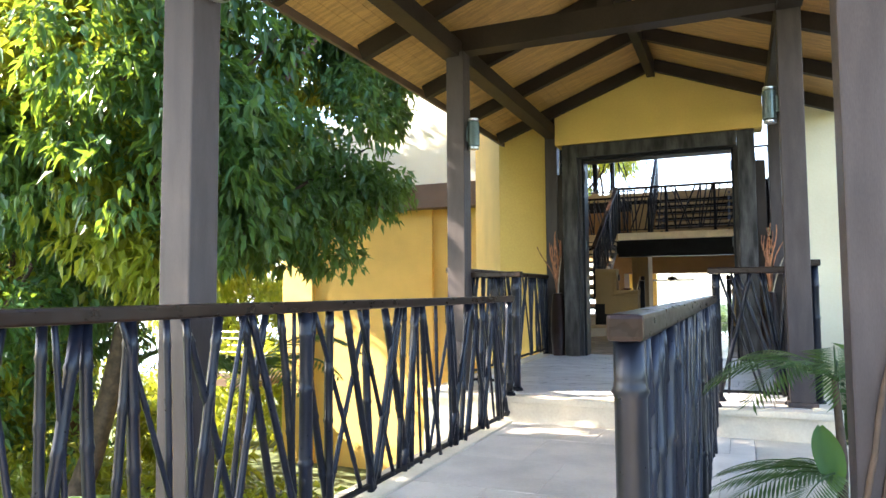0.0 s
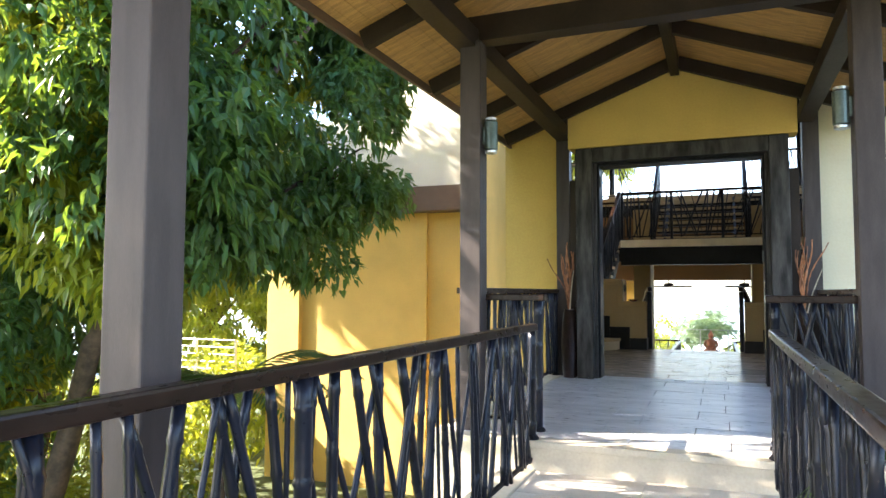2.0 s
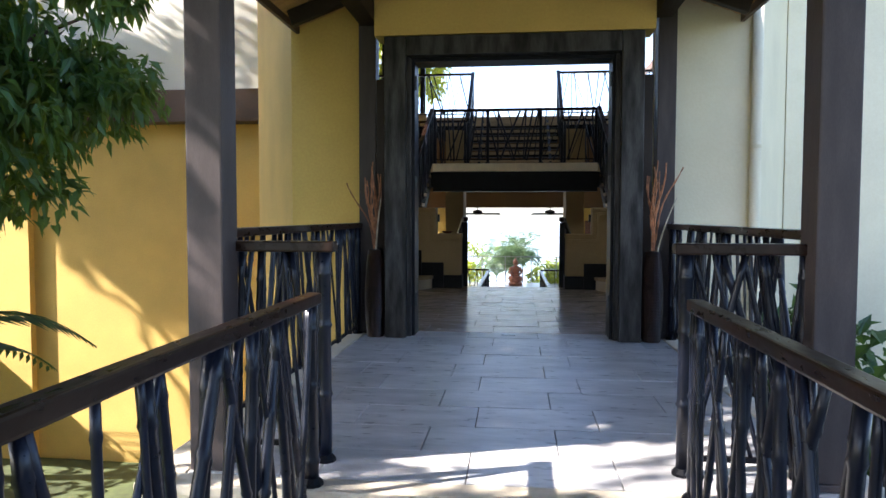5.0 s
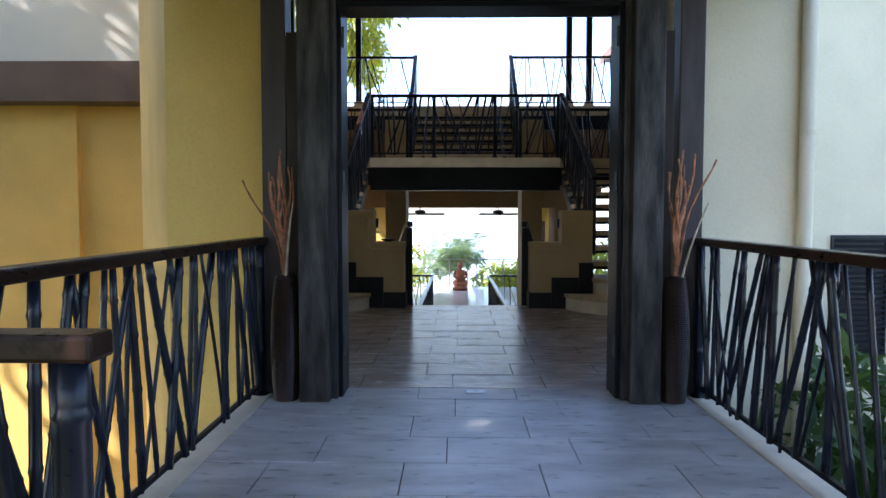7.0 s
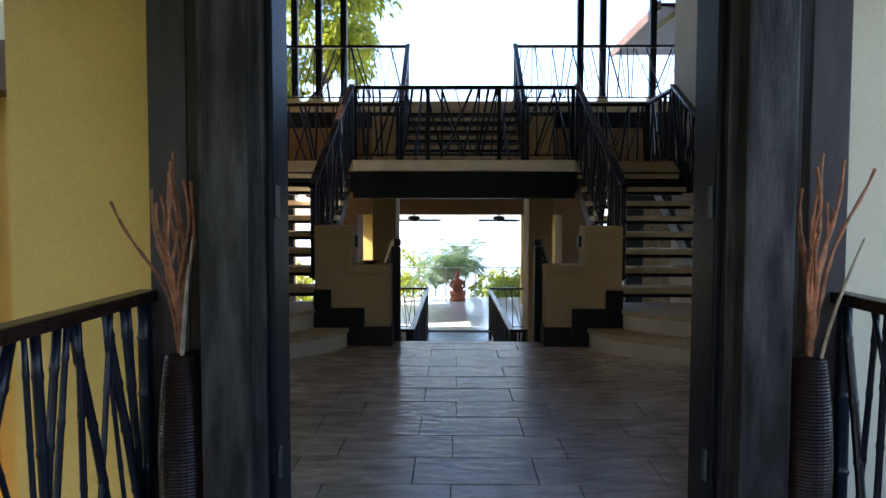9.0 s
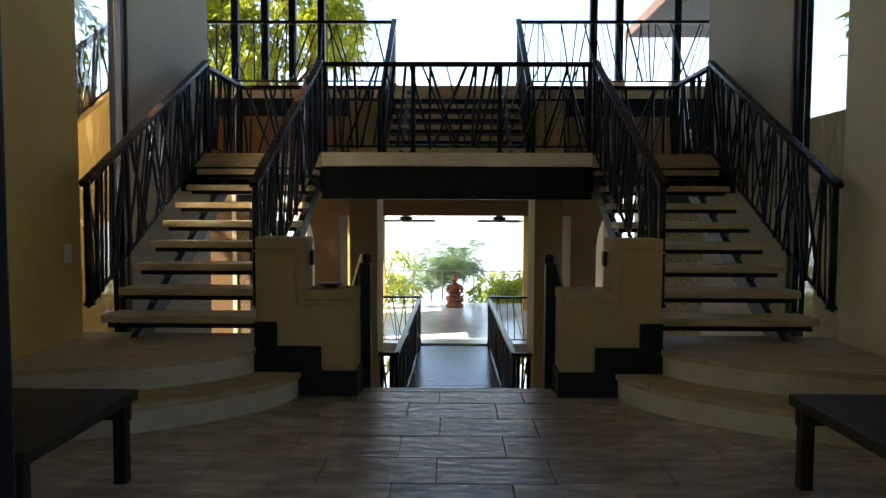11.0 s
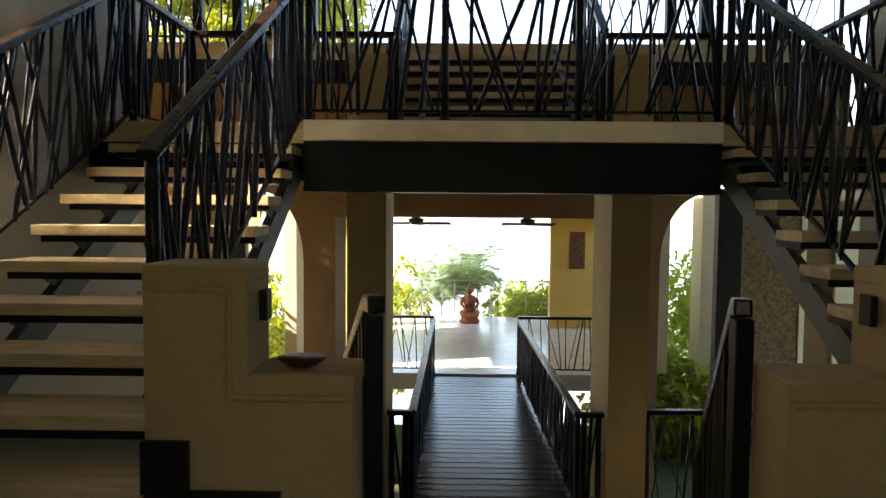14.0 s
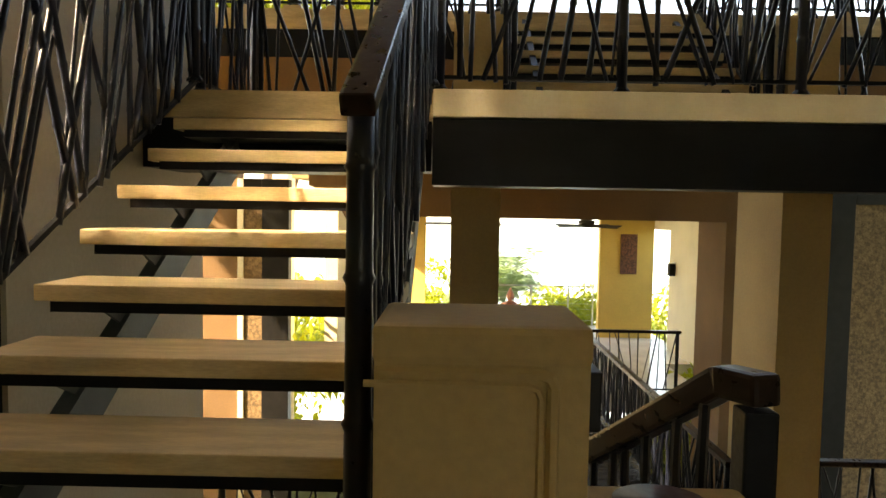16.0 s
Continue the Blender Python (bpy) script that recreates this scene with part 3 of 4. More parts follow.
def back_wall(s):
    """Half of the back of the house: pier, rail, then the wall of the pavilion with its arch."""
    tagged(part("bridge_edge", boxes((s * 0.802, s * 0.999, 7.86, 8.4, -1.75, -1.45)), M_STONE), "pale stone edge beside the bridge", "floor", kind="structure")
    wall("wall_pier", [(s * 1.0, s * 1.35, 7.85, 8.62, -2.8, 2.72)], M_TAN, "tan plaster pier beside the bridge")
    # The pavilion wall is coloured dark brown to stand for its shade.
    wall("wall_pavilion_front", [(s * 2.10, s * 2.56, 11.6, 12.57, -3.0, 1.9), (s * 2.561, s * 3.16, 11.602, 12.0, 1.62, 1.9)], M_SHADEBROWN, "plaster wall of the pavilion, dark brown to show shade")
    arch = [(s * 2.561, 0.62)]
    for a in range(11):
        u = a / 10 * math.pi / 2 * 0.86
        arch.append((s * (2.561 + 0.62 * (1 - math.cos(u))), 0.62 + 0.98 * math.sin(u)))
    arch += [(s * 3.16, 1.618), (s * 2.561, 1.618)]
    tagged(part("wall_arch", prism(bmesh.new(), arch, 11.6, 12.0), M_SHADEBROWN), "plaster arch beside the pavilion, dark brown to show shade", "wall", kind="structure")
    wall("wall_arch_reveal", [(s * 3.95, s * 4.2, 13.8, 14.3, -3.0, 2.2)], M_CREAM, "cream plaster jamb of the arch")
    wide_panel = 0.46 if s > 0 else -0.16
    p = base("stone_panel", (s * 4.2, 11.8, -2.8), 0, "pitted stone wall panel in a dark timber frame", "wall panel", "stone panels")
    part("panel", boxes((-s * 0.40, s * wide_panel, 0.0, 0.10, 0.0, 4.3)), M_CORK, p)
    part("frame_post", boxes((-s * 0.75, -s * 0.401, -0.03, 0.14, 0.0, 4.5), bevel=0.006), M_BASE, p)
    part("trim", boxes((s * (wide_panel + 0.001), s * (wide_panel + 0.08), -0.02, 0.12, 0.0, 4.5), bevel=0.006), M_CREAM, p)
    part("head", boxes((-s * 0.399, s * (wide_panel - 0.001), -0.03, 0.12, 4.301, 4.5), bevel=0.006), M_BASE, p)
    far = 5.15 if s > 0 else 4.87
    wall("wall_beyond", [(s * (4.29 + wide_panel), s * far, 11.8, 12.1, -3.0, 2.6), (s * (far + 1.3), s * 8.0, 11.8, 12.1, -3.0, 2.6)], M_SHADEBROWN, "plaster wall beyond the bridge, dark brown to show shade")
    wall("wall_beyond_pale", [(s * (far + 0.001), s * (far + 1.299), 11.75, 12.05, -3.0, 2.6)], M_CREAM, "cream plaster wall panel beyond the bridge")
    railing((s * 1.37, 7.95, -1.42), (s * 3.05, 7.95, -1.42), 0.97, 91 + s, LAB + " under the landing", step=0.075, thick=0.7)
for s in (-1, 1):
    back_wall(s)
wall("wall_pavilion_beam", [(-2.10, 2.10, 11.602, 12.568, 1.25, 1.9)], M_SHADEBROWN, "plaster beam over the pavilion front, dark brown to show shade")

# ---------------------------------------------------------------- bridge and pavilion
bridge = base("bridge", (0, 0, 0), 0, "timber bridge of dark boards", "bridge")
rng = random.Random(4)
plank = mesh_of("board", boxes((-0.80, 0.80, 0.0, 0.136, -0.035, 0.0), bevel=0.004), M_DECK)
y = 6.36
while y < 13.26:
    child("board", plank, bridge, pose(rng.uniform(-0.006, 0.006), y, -1.45 + rng.uniform(-0.002, 0.002)))
    y += 0.152
for x in (-0.70, 0.70):
    part("joist", boxes((x - 0.05, x + 0.05, 6.34, 13.3, -1.75, -1.486)), M_STEEL, bridge)
for s in (-1, 1):
    railing((s * 0.77, 8.02, -1.45), (s * 0.72, 13.30, -1.42), 0.95, 101 + s, LAB + " along the bridge", step=0.05)
    railing((s * 0.975, 8.0, -1.45), (s * 0.80, 8.0, -1.45), 0.95, 121 + s, "short black bamboo-cane railing at the bridge pier", step=0.06)
    railing((s * 0.74, 13.38, -1.42), (s * 2.15, 13.38, -1.42), 0.98, 111 + s, LAB + " on the pavilion edge", step=0.10, thick=0.7)
pav = tagged(part("floor_pavilion", boxes((-2.62, 2.62, 13.31, 15.5, -1.7, -1.42), (-3.3, 3.3, 15.5, 19.7, -1.7, -1.42)), M_PAVFLOOR), "polished pale floor of the pavilion", "floor", kind="structure")
tagged(part("ceiling_pavilion", boxes((-3.6, 3.6, 12.58, 19.0, 1.75, 1.9)), M_TAN), "plain pavilion ceiling", "ceiling", kind="structure")
for s in (-1, 1):
    wall("wall_pavilion_back", [(s * 1.92, s * 3.1, 18.06, 18.26, -1.42, 1.75)], M_YELLOW, "ochre plaster wall of the pavilion")
    wall("wall_pavilion_side", [(s * 3.1, s * 3.3, 13.5, 16.95, -1.42, 1.75), (s * 3.1, s * 3.3, 16.951, 18.26, 1.0, 1.75)], M_CREAM, "cream plaster side wall of the pavilion")
cable = base("cable_railing", (0, 19.55, -1.42), 0, "slim steel railing with cables at the pavilion edge", "railing")
for x in (-2.1, -1.2, -0.35, 0.6, 1.5, 2.1):
    part("post", boxes((x - 0.018, x + 0.018, -0.018, 0.018, 0, 0.95)), M_STAINLESS, cable)
part("top_rail", boxes((-2.15, 2.15, -0.025, 0.025, 0.95, 0.98)), M_STAINLESS, cable)
for k in range(1, 7):
    part("cable", ring_tube(bmesh.new(), [(-2.1, 0, k * 0.135), (2.1, 0, k * 0.135)], [0.004, 0.004], 5), M_STAINLESS, cable)

# ---------------------------------------------------------------- west wing beyond the garden
wall("wall_west_upper", [(-11, -5.7, 4.0, 4.3, 2.86, 4.25), (-5.7, -3.11, 4.0, 4.3, 2.86, 5.4)], M_WHITEWALL, "white plaster upper wall of the west wing")
wall("wall_west_fascia", [(-11, -3.11, 3.9, 4.5, 2.40, 2.858)], M_FASCIA, "brown fascia band of the west wing")
wall("wall_west_lower", [(-4.68, -3.11, 4.27, 4.6, -3.0, 2.398), (-7.4, -4.68, 4.20, 4.7, -3.0, 2.398), (-8.15, -7.4, 4.08, 4.7, -3.0, 2.398)], M_YELLOW, "ochre plaster lower wall of the west wing")
wall("wall_east", [(2.86, 9, 1.92, 2.22, -2.8, 6.5)], M_CREAM, "cream plaster wall of the east wing")

wall("wall_west_garden", [(-4.75, -4.55, 5.2, 9.5, -2.8, 2.75)], M_YELLOW, "ochre plaster wall outside the window")
wall("wall_east_garden", [(4.55, 4.75, 5.2, 9.5, -2.8, 2.55)], M_TAN, "tan plaster wall outside the window")
railing((-4.4, 6.5, 2.0), (-4.4, 8.8, 3.35), 0.85, 131, "sloping black bamboo railing of an outside stair", step=0.08)
tagged(part("wall_outside_stair", slab(bmesh.new(), [(-4.52, 6.4), (-4.3, 6.4), (-4.3, 8.9), (-4.52, 8.9)], -2.8, 2.0), M_YELLOW), "ochre plaster base of the outside stair", "wall", kind="structure")
bm = bmesh.new()
f = [bm.verts.new(v) for v in ((-4.5, 6.4, 2.001), (-4.32, 6.4, 2.001), (-4.32, 8.85, 2.001), (-4.5, 8.85, 2.001), (-4.5, 8.85, 3.36), (-4.32, 8.85, 3.36))]
for q in ((0, 1, 2, 3), (0, 4, 5, 1), (3, 2, 5, 4), (0, 3, 4), (1, 5, 2)):
    bm.faces.new([f[i] for i in q])
tagged(part("wall_outside_slope", bm, M_YELLOW), "ochre plaster slope under the outside stair railing", "wall", kind="structure")
balcony = base("balcony", (-9.2, 4.0, -1.0), 0, "timber balcony with a steel cable railing", "balcony")
part("platform", boxes((-1.0, 1.0, -0.8, 1.5, -0.14, 0.0)), M_FASCIA, balcony)
for x in (-0.95, 0.0, 0.95):
    part("post", boxes((x - 0.02, x + 0.02, -0.78, -0.74, 0, 1.0)), M_STAINLESS, balcony)
for k in range(1, 8):
    part("cable", ring_tube(bmesh.new(), [(-0.95, -0.76, k * 0.14), (0.95, -0.76, k * 0.14)], [0.008, 0.008], 5), M_STAINLESS, balcony)

# ---------------------------------------------------------------- ground, sea
def ground_z(x, y):
    """Level garden round the house that falls away to the sea beyond it."""
    d = max(0.0, y - 15, abs(x) - 60, -y - 60)
    return -2.8 - min(38.0, 0.55 * d ** 1.05) + 0.12 * noise.noise((x * 0.3, y * 0.3, 0))
xs = sorted({*range(-60, 61, 3), -2500, -900, -300, -120, -80, 80, 120, 300, 900, 2500})
ys = sorted({*range(-60, 100, 3), -2500, -900, -300, -120, 130, 200, 400, 900, 2500})
verts = [(x, y, ground_z(x, y)) for y in ys for x in xs]
n = len(xs)
faces = [(j * n + i, j * n + i + 1, (j + 1) * n + i + 1, (j + 1) * n + i) for j in range(len(ys) - 1) for i in range(n - 1)]
me = bpy.data.meshes.new("ground")
me.from_pydata(verts, [], faces)
me.materials.append(M_GROUND)
tagged(new("ground", me), "garden earth that falls away to the shore", "ground", kind="structure")
bm = bmesh.new()
f = [bm.verts.new(v) for v in ((-4000, 60, -33), (4000, 60, -33), (4000, 4800, -33), (-4000, 4800, -33))]
bm.faces.new(f)
tagged(part("water", bm, M_SEA), "pale hazy sea far below the house", "sea", kind="structure")


# ---------------------------------------------------------------- plants
def leaves_mesh(name, spots, length, width, mat, per=7, droop=0.5, seed=1):
    """Rosettes of pointed leaves, folded along the midrib, at the given spots (place, outward way)."""
    rng = np.random.default_rng(seed)
    P = np.array([s[0] for s in spots], float)
    W = np.array([s[1] for s in spots], float)
    P, W = np.repeat(P, per, 0), np.repeat(W, per, 0)
    m = len(P)
    d = W * 0.55 + rng.normal(0, 0.55, (m, 3))
    d[:, 2] -= droop * rng.uniform(0.3, 1.3, m)
    d /= np.linalg.norm(d, axis=1)[:, None]
    side = np.cross(d, rng.normal(0, 0.35, (m, 3)) + (0, 0, 1))
    side /= np.linalg.norm(side, axis=1)[:, None]
    up = np.cross(side, d)
    L = (length * rng.uniform(0.6, 1.2, m))[:, None]
    B = (width * rng.uniform(0.7, 1.2, m))[:, None]
    P = P + rng.normal(0, length * 0.35, (m, 3))
    bend = np.array((0, 0, -1.0)) * L * 0.22
    V = np.stack([P, P + d * L * 0.4 + side * B + up * B * 0.35, P + d * L + bend, P + d * L * 0.4 - side * B + up * B * 0.35, P + d * L * 0.55 + bend * 0.25], 1).reshape(-1, 3)
    k = np.arange(m)[:, None] * 5
    F = np.concatenate([k + (0, 4, 1), k + (1, 4, 2), k + (0, 3, 4), k + (4, 3, 2)], 0)
    me = bpy.data.meshes.new(name)
    me.from_pydata(V.tolist(), [], F.tolist())
    me.materials.append(mat)
    return me


def crown_spots(centre, radii, clumps, per_clump, seed, clump_r=(0.35, 0.75), cut=None):
    """Places for rosettes on the surface of many clumps that fill an uneven crown."""
    rng = random.Random(seed)
    spots = []
    for _ in range(clumps):
        while True:
            u = Vector((rng.gauss(0, 1), rng.gauss(0, 1), rng.gauss(0, 1))).normalized()
            r = rng.uniform(0.35, 1.0) ** 0.5
            c = Vector((centre[0] + u.x * radii[0] * r, centre[1] + u.y * radii[1] * r, centre[2] + u.z * radii[2] * r))
            if not cut or cut(c):
                break
        q = rng.uniform(*clump_r)
        for _ in range(per_clump):
            v = Vector((rng.gauss(0, 1), rng.gauss(0, 1), rng.gauss(0, 0.9))).normalized()
            spots.append((c + Vector((v.x * q, v.y * q, v.z * q * 0.75)) * rng.uniform(0.7, 1.0), v))
    return spots


def limb(bm, a, b, r0, r1, seed):
    rng = random.Random(seed)
    a, b = Vector(a), Vector(b)
    pts, rad = [], []
    for i in range(7):
        t = i / 6
        p = a.lerp(b, t)
        if 0 < i < 6:
            p += Vector((rng.uniform(-1, 1), rng.uniform(-1, 1), rng.uniform(-0.5, 0.5))) * (b - a).length * 0.05
        pts.append(p)
        rad.append(r0 + (r1 - r0) * t)
    return ring_tube(bm, pts, rad, 8)


def tree(at, centre, radii, clumps, per_clump, leaf, wide, mat, label, seed, droop=0.6, cut=None, trunk=0.16, sunny=False):
    rng = random.Random(seed)
    e = base("tree", at, 0, label, "tree", "garden trees")
    top = Vector(centre) - Vector(at)
    bm = limb(bmesh.new(), (0, 0, 0), top * 0.75, trunk, trunk * 0.5, seed)
    for k in range(12):
        u = Vector((rng.gauss(0, 1), rng.gauss(0, 1), rng.gauss(0.2, 0.7))).normalized()
        limb(bm, top * rng.uniform(0.45, 0.75), top + Vector((u.x * radii[0], u.y * radii[1], u.z * radii[2])) * 0.8, trunk * 0.35, 0.012, seed + k)
    part("trunk", bm, M_BARK, e, smooth=True)
    spots = crown_spots(centre, radii, clumps, per_clump, seed, cut=cut)
    o = Vector(at)
    # Sunward clumps take the yellow-green, so sunlight on the crown is in their colour.
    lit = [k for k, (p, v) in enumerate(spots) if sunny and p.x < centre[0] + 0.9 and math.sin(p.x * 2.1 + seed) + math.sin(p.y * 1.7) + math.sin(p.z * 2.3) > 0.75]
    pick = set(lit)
    crown = new("crown", leaves_mesh("crown", [(p - o, v) for k, (p, v) in enumerate(spots) if k not in pick], leaf, wide, mat, 7, droop, seed))
    crown.parent = e
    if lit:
        sunward = new("sunward_leaves", leaves_mesh("sunward_leaves", [(spots[k][0] - o, spots[k][1]) for k in lit], leaf * 1.1, wide * 1.1, L_YELLOW, 7, droop, seed + 1))
        sunward.parent = e
        sunward["label"] = "leaves coloured yellow-green where sunlight falls"
    return e


def keep_clear(c):
    """Holds the crown off the porch, the wing and the hem of hanging twigs."""
    hem = 0.75 + max(0.0, c.x + 4.4) * 0.42
    return c.x < -3.62 - 0.25 * max(0.0, 2.2 - c.z) and c.y < 2.9 and c.z > hem + 0.35
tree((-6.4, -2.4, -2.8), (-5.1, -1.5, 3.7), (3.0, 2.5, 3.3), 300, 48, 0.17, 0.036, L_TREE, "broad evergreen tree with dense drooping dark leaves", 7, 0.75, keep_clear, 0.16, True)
tree((-10.5, -2.0, -2.8), (-10.2, -1.8, 1.8), (2.6, 2.8, 3.6), 110, 46, 0.22, 0.045, L_YELLOW, "tree with sunlit yellow-green leaves", 8, 0.6)
tree((-14.0, 9.0, -2.8), (-13.6, 9.0, 1.6), (2.4, 2.8, 3.4), 100, 44, 0.22, 0.045, L_YELLOW, "tree with sunlit yellow-green leaves", 9, 0.6)
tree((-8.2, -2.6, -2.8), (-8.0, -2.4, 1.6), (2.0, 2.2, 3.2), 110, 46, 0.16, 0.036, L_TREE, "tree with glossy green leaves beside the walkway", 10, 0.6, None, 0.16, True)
tree((-5.2, 17.0, -8.0), (-4.4, 16.0, 7.0), (2.7, 2.6, 2.8), 80, 40, 0.22, 0.05, L_YELLOW, "tall tree with sunlit leaves behind the deck", 12, 0.4, None, 0.2)
# Added beyond the left edge of view to shade the near post and walkway.
tree((-5.8, -7.4, -2.8), (-5.3, -7.2, 4.4), (2.4, 1.9, 2.6), 120, 44, 0.16, 0.034, L_TREE, "tree with glossy green leaves beside the walkway", 15, 0.6)
# Two trees added behind the near crown to shade the west wing wall.
tree((-10.4, 0.6, -2.8), (-9.7, 0.6, 7.4), (2.8, 1.4, 2.0), 110, 50, 0.18, 0.04, L_TREE, "tall tree added to shade the west wing wall", 17, 0.6)
tree((-11.4, 2.0, -2.8), (-10.8, 1.9, 6.1), (2.5, 0.8, 0.9), 60, 50, 0.18, 0.04, L_TREE, "tall tree added to shade the west wing wall", 16, 0.6)
# Mostly out of view, added to keep sun off the landing's back wall.
tree((-7.6, 9.0, -2.8), (-7.2, 8.8, 5.2), (1.9, 2.0, 2.6), 90, 40, 0.2, 0.045, L_YELLOW, "tree beside the bridge, added to shade the landing wall", 14, 0.4)
tree((7.5, 6.5, -2.8), (7.0, 7.0, 3.4), (1.9, 2.4, 2.6), 60, 40, 0.22, 0.05, L_YELLOW, "tree with sunlit leaves outside the window", 13, 0.4)


def shrubs(name, boxes_of, count, leaf, wide, mat, label, seed):
    """Low planting that nobody could count."""
    rng = random.Random(seed)
    spots = []
    for _ in range(count):
        x0, x1, y0, y1, z0, z1 = rng.choice(boxes_of)
        x, y = rng.uniform(x0, x1), rng.uniform(y0, y1)
        q = rng.uniform(0.3, 0.7)
        z = rng.uniform(z0, z1)
        for _ in range(40):
            v = Vector((rng.gauss(0, 1), rng.gauss(0, 1), rng.gauss(0.2, 0.8))).normalized()
            spots.append((Vector((x, y, z)) + v * q, v))
    return tagged(new(name, leaves_mesh(name, spots, leaf, wide, mat, 5, 0.3, seed)), label, "shrubs", kind="stuff")
shrubs("shrubs_garden", [(-9, -2.6, -8.5, 0.5, -2.8, -2.0), (-12, -8.4, -6, 7, -2.8, -0.9)], 170, 0.24, 0.05, L_YELLOW, "sunlit yellow-green shrubs in the garden", 21)
shrubs("shrubs_slope", [(-8, -1.3, 19.6, 23, -3.4, -0.6), (0.9, 9, 19.8, 24, -3.8, -1.1), (3.9, 8, 12.8, 18, -3.2, -0.1), (-8, -3.9, 12.8, 18, -3.2, -0.1), (2.7, 4.2, 13.4, 15, -3.2, -1.9)], 260, 0.24, 0.06, L_YELLOW, "sunlit yellow-green shrubs on the slope", 22)
shrubs("shrubs_east", [(1.9, 5, -2.4, 1.9, -2.6, -0.2), (3.0, 6, -8, -3, -1.0, 0.8)], 60, 0.26, 0.05, L_PALM, "dark green shrubs beside the porch", 23)


def palm(at, height, fronds, length, label, seed, lift=0.9, trunk=0.05, mat=None, spread=1.0, blade=0.011):
    """A feathery palm: a stem and arching fronds with narrow leaflets, one mesh a frond."""
    rng = random.Random(seed)
    e = base("palm", at, 0, label, "palm", "palms")
    part("stem", ring_tube(bmesh.new(), [(0, 0, 0), (0.01, 0, height * 0.5), (0, 0.01, height)], [trunk, trunk * 0.8, trunk * 0.6], 8), M_BARK, e)
    for k in range(fronds):
        a = 2 * math.pi * k / fronds + rng.uniform(-0.3, 0.3)
        ln = length * rng.uniform(0.75, 1.15)
        out = Vector((math.cos(a), math.sin(a), 0))
        rise = lift * rng.uniform(0.5, 1.3)
        def at_t(t):
            return Vector((0, 0, height)) + out * (ln * t * spread) + Vector((0, 0, ln * (rise * t - (rise * 0.55 + 0.45) * t * t)))
        bm = ring_tube(bmesh.new(), [at_t(i / 8) for i in range(9)], [0.010 - 0.001 * i for i in range(9)], 5)
        n = 26
        for i in range(3, n):
            t = i / n
            p = at_t(t)
            way = (at_t(min(1, t + 0.02)) - at_t(t - 0.02)).normalized()
            for s in (-1, 1):
                side = way.cross(Vector((0, 0, 1))).normalized() * s
                ll = ln * 0.30 * math.sin(math.pi * (0.15 + 0.8 * t)) * rng.uniform(0.85, 1.1)
                q = p + (side * 0.85 + way * 0.55 + Vector((0, 0, -0.25))).normalized() * ll
                w = way * blade * (1 + ln)
                v = [bm.verts.new(c) for c in (p - w * 0.5, p.lerp(q, 0.5) - w + Vector((0, 0, 0.012)), q, p.lerp(q, 0.5) + w + Vector((0, 0, 0.012)))]
                bm.faces.new(v)
        part("frond", bm, mat or L_PALM, e)
    return e
palm((-5.0, -1.0, -2.8), 2.5, 11, 1.5, "dark green palm below the walkway", 31)
palm((-3.4, -4.2, -2.8), 1.6, 10, 1.3, "dark green palm below the walkway", 32)
palm((-4.6, -6.0, -2.8), 2.0, 10, 1.4, "sunlit green palm below the walkway", 37)
palm((2.9, -0.9, -2.8), 2.4, 12, 1.0, "dark green palm beside the porch", 33)
palm((2.5, -2.0, -2.8), 2.1, 11, 0.9, "dark green palm beside the porch", 36)
for k, (x, y, h) in enumerate(((-0.35, 20.6, 0.9), (0.3, 20.8, 1.1), (0.0, 20.4, 1.0), (-0.7, 20.7, 0.7))):
    palm((x, y, -5.2), h + 3.2, 20, 1.5, "blue-green feathery palm at the pavilion edge", 41 + k, 1.9, 0.03, L_SEA, 0.62, 0.006)

plant = base("terrace_palm", (1.20, -5.0, RAMP), 0, "young palm with thin fronds and one broad leaf on the terrace", "palm")
part("stem", ring_tube(bmesh.new(), [(0, 0, 0), (0.012, 0.0, 0.3), (-0.005, 0.01, 0.62)], [0.022, 0.018, 0.012], 8), M_BARK, plant, smooth=True)
def thin_frond(root, way, ln, rise, fall, blade, seed):
    """One arching frond with narrow leaflets on both sides."""
    rng = random.Random(seed)
    out = Vector((math.cos(way), math.sin(way), 0))
    pts = [Vector(root) + out * (ln * t) + Vector((0, 0, ln * (rise * t - fall * t * t))) for t in [i / 14 for i in range(15)]]
    bm = ring_tube(bmesh.new(), pts, [0.005 - 0.0003 * i for i in range(15)], 5)
    for i in range(2, 15):
        step = (pts[i] - pts[i - 1])
        run = step.normalized()
        for f in (0.0, 0.5):
            p = pts[i - 1] + step * f
            for s in (-1, 1):
                side = run.cross(Vector((0, 0, 1))).normalized() * s
                q = p + (side + run * 0.9 + Vector((0, 0, -0.35))).normalized() * blade * math.sin(math.pi * (0.2 + 0.7 * i / 15)) * rng.uniform(0.85, 1.1)
                w = run * 0.006
                bm.faces.new([bm.verts.new(c) for c in (p - w, p.lerp(q, 0.5) - w * 1.4, q, p.lerp(q, 0.5) + w * 1.4)])
    return bm
rng = random.Random(3)
for k in range(8):
    part("frond", thin_frond((0, 0, 0.60), 2 * math.pi * k / 8 + rng.uniform(-0.2, 0.2), rng.uniform(0.48, 0.62), rng.uniform(0.5, 0.9), rng.uniform(0.75, 1.05), 0.17, k), L_PALM, plant)
for k in range(5):
    part("frond", thin_frond((0, 0, 0.24), 2.1 + 0.55 * k, rng.uniform(0.40, 0.55), 0.25, 0.45, 0.15, 20 + k), L_PALM, plant)
bm = bmesh.new()
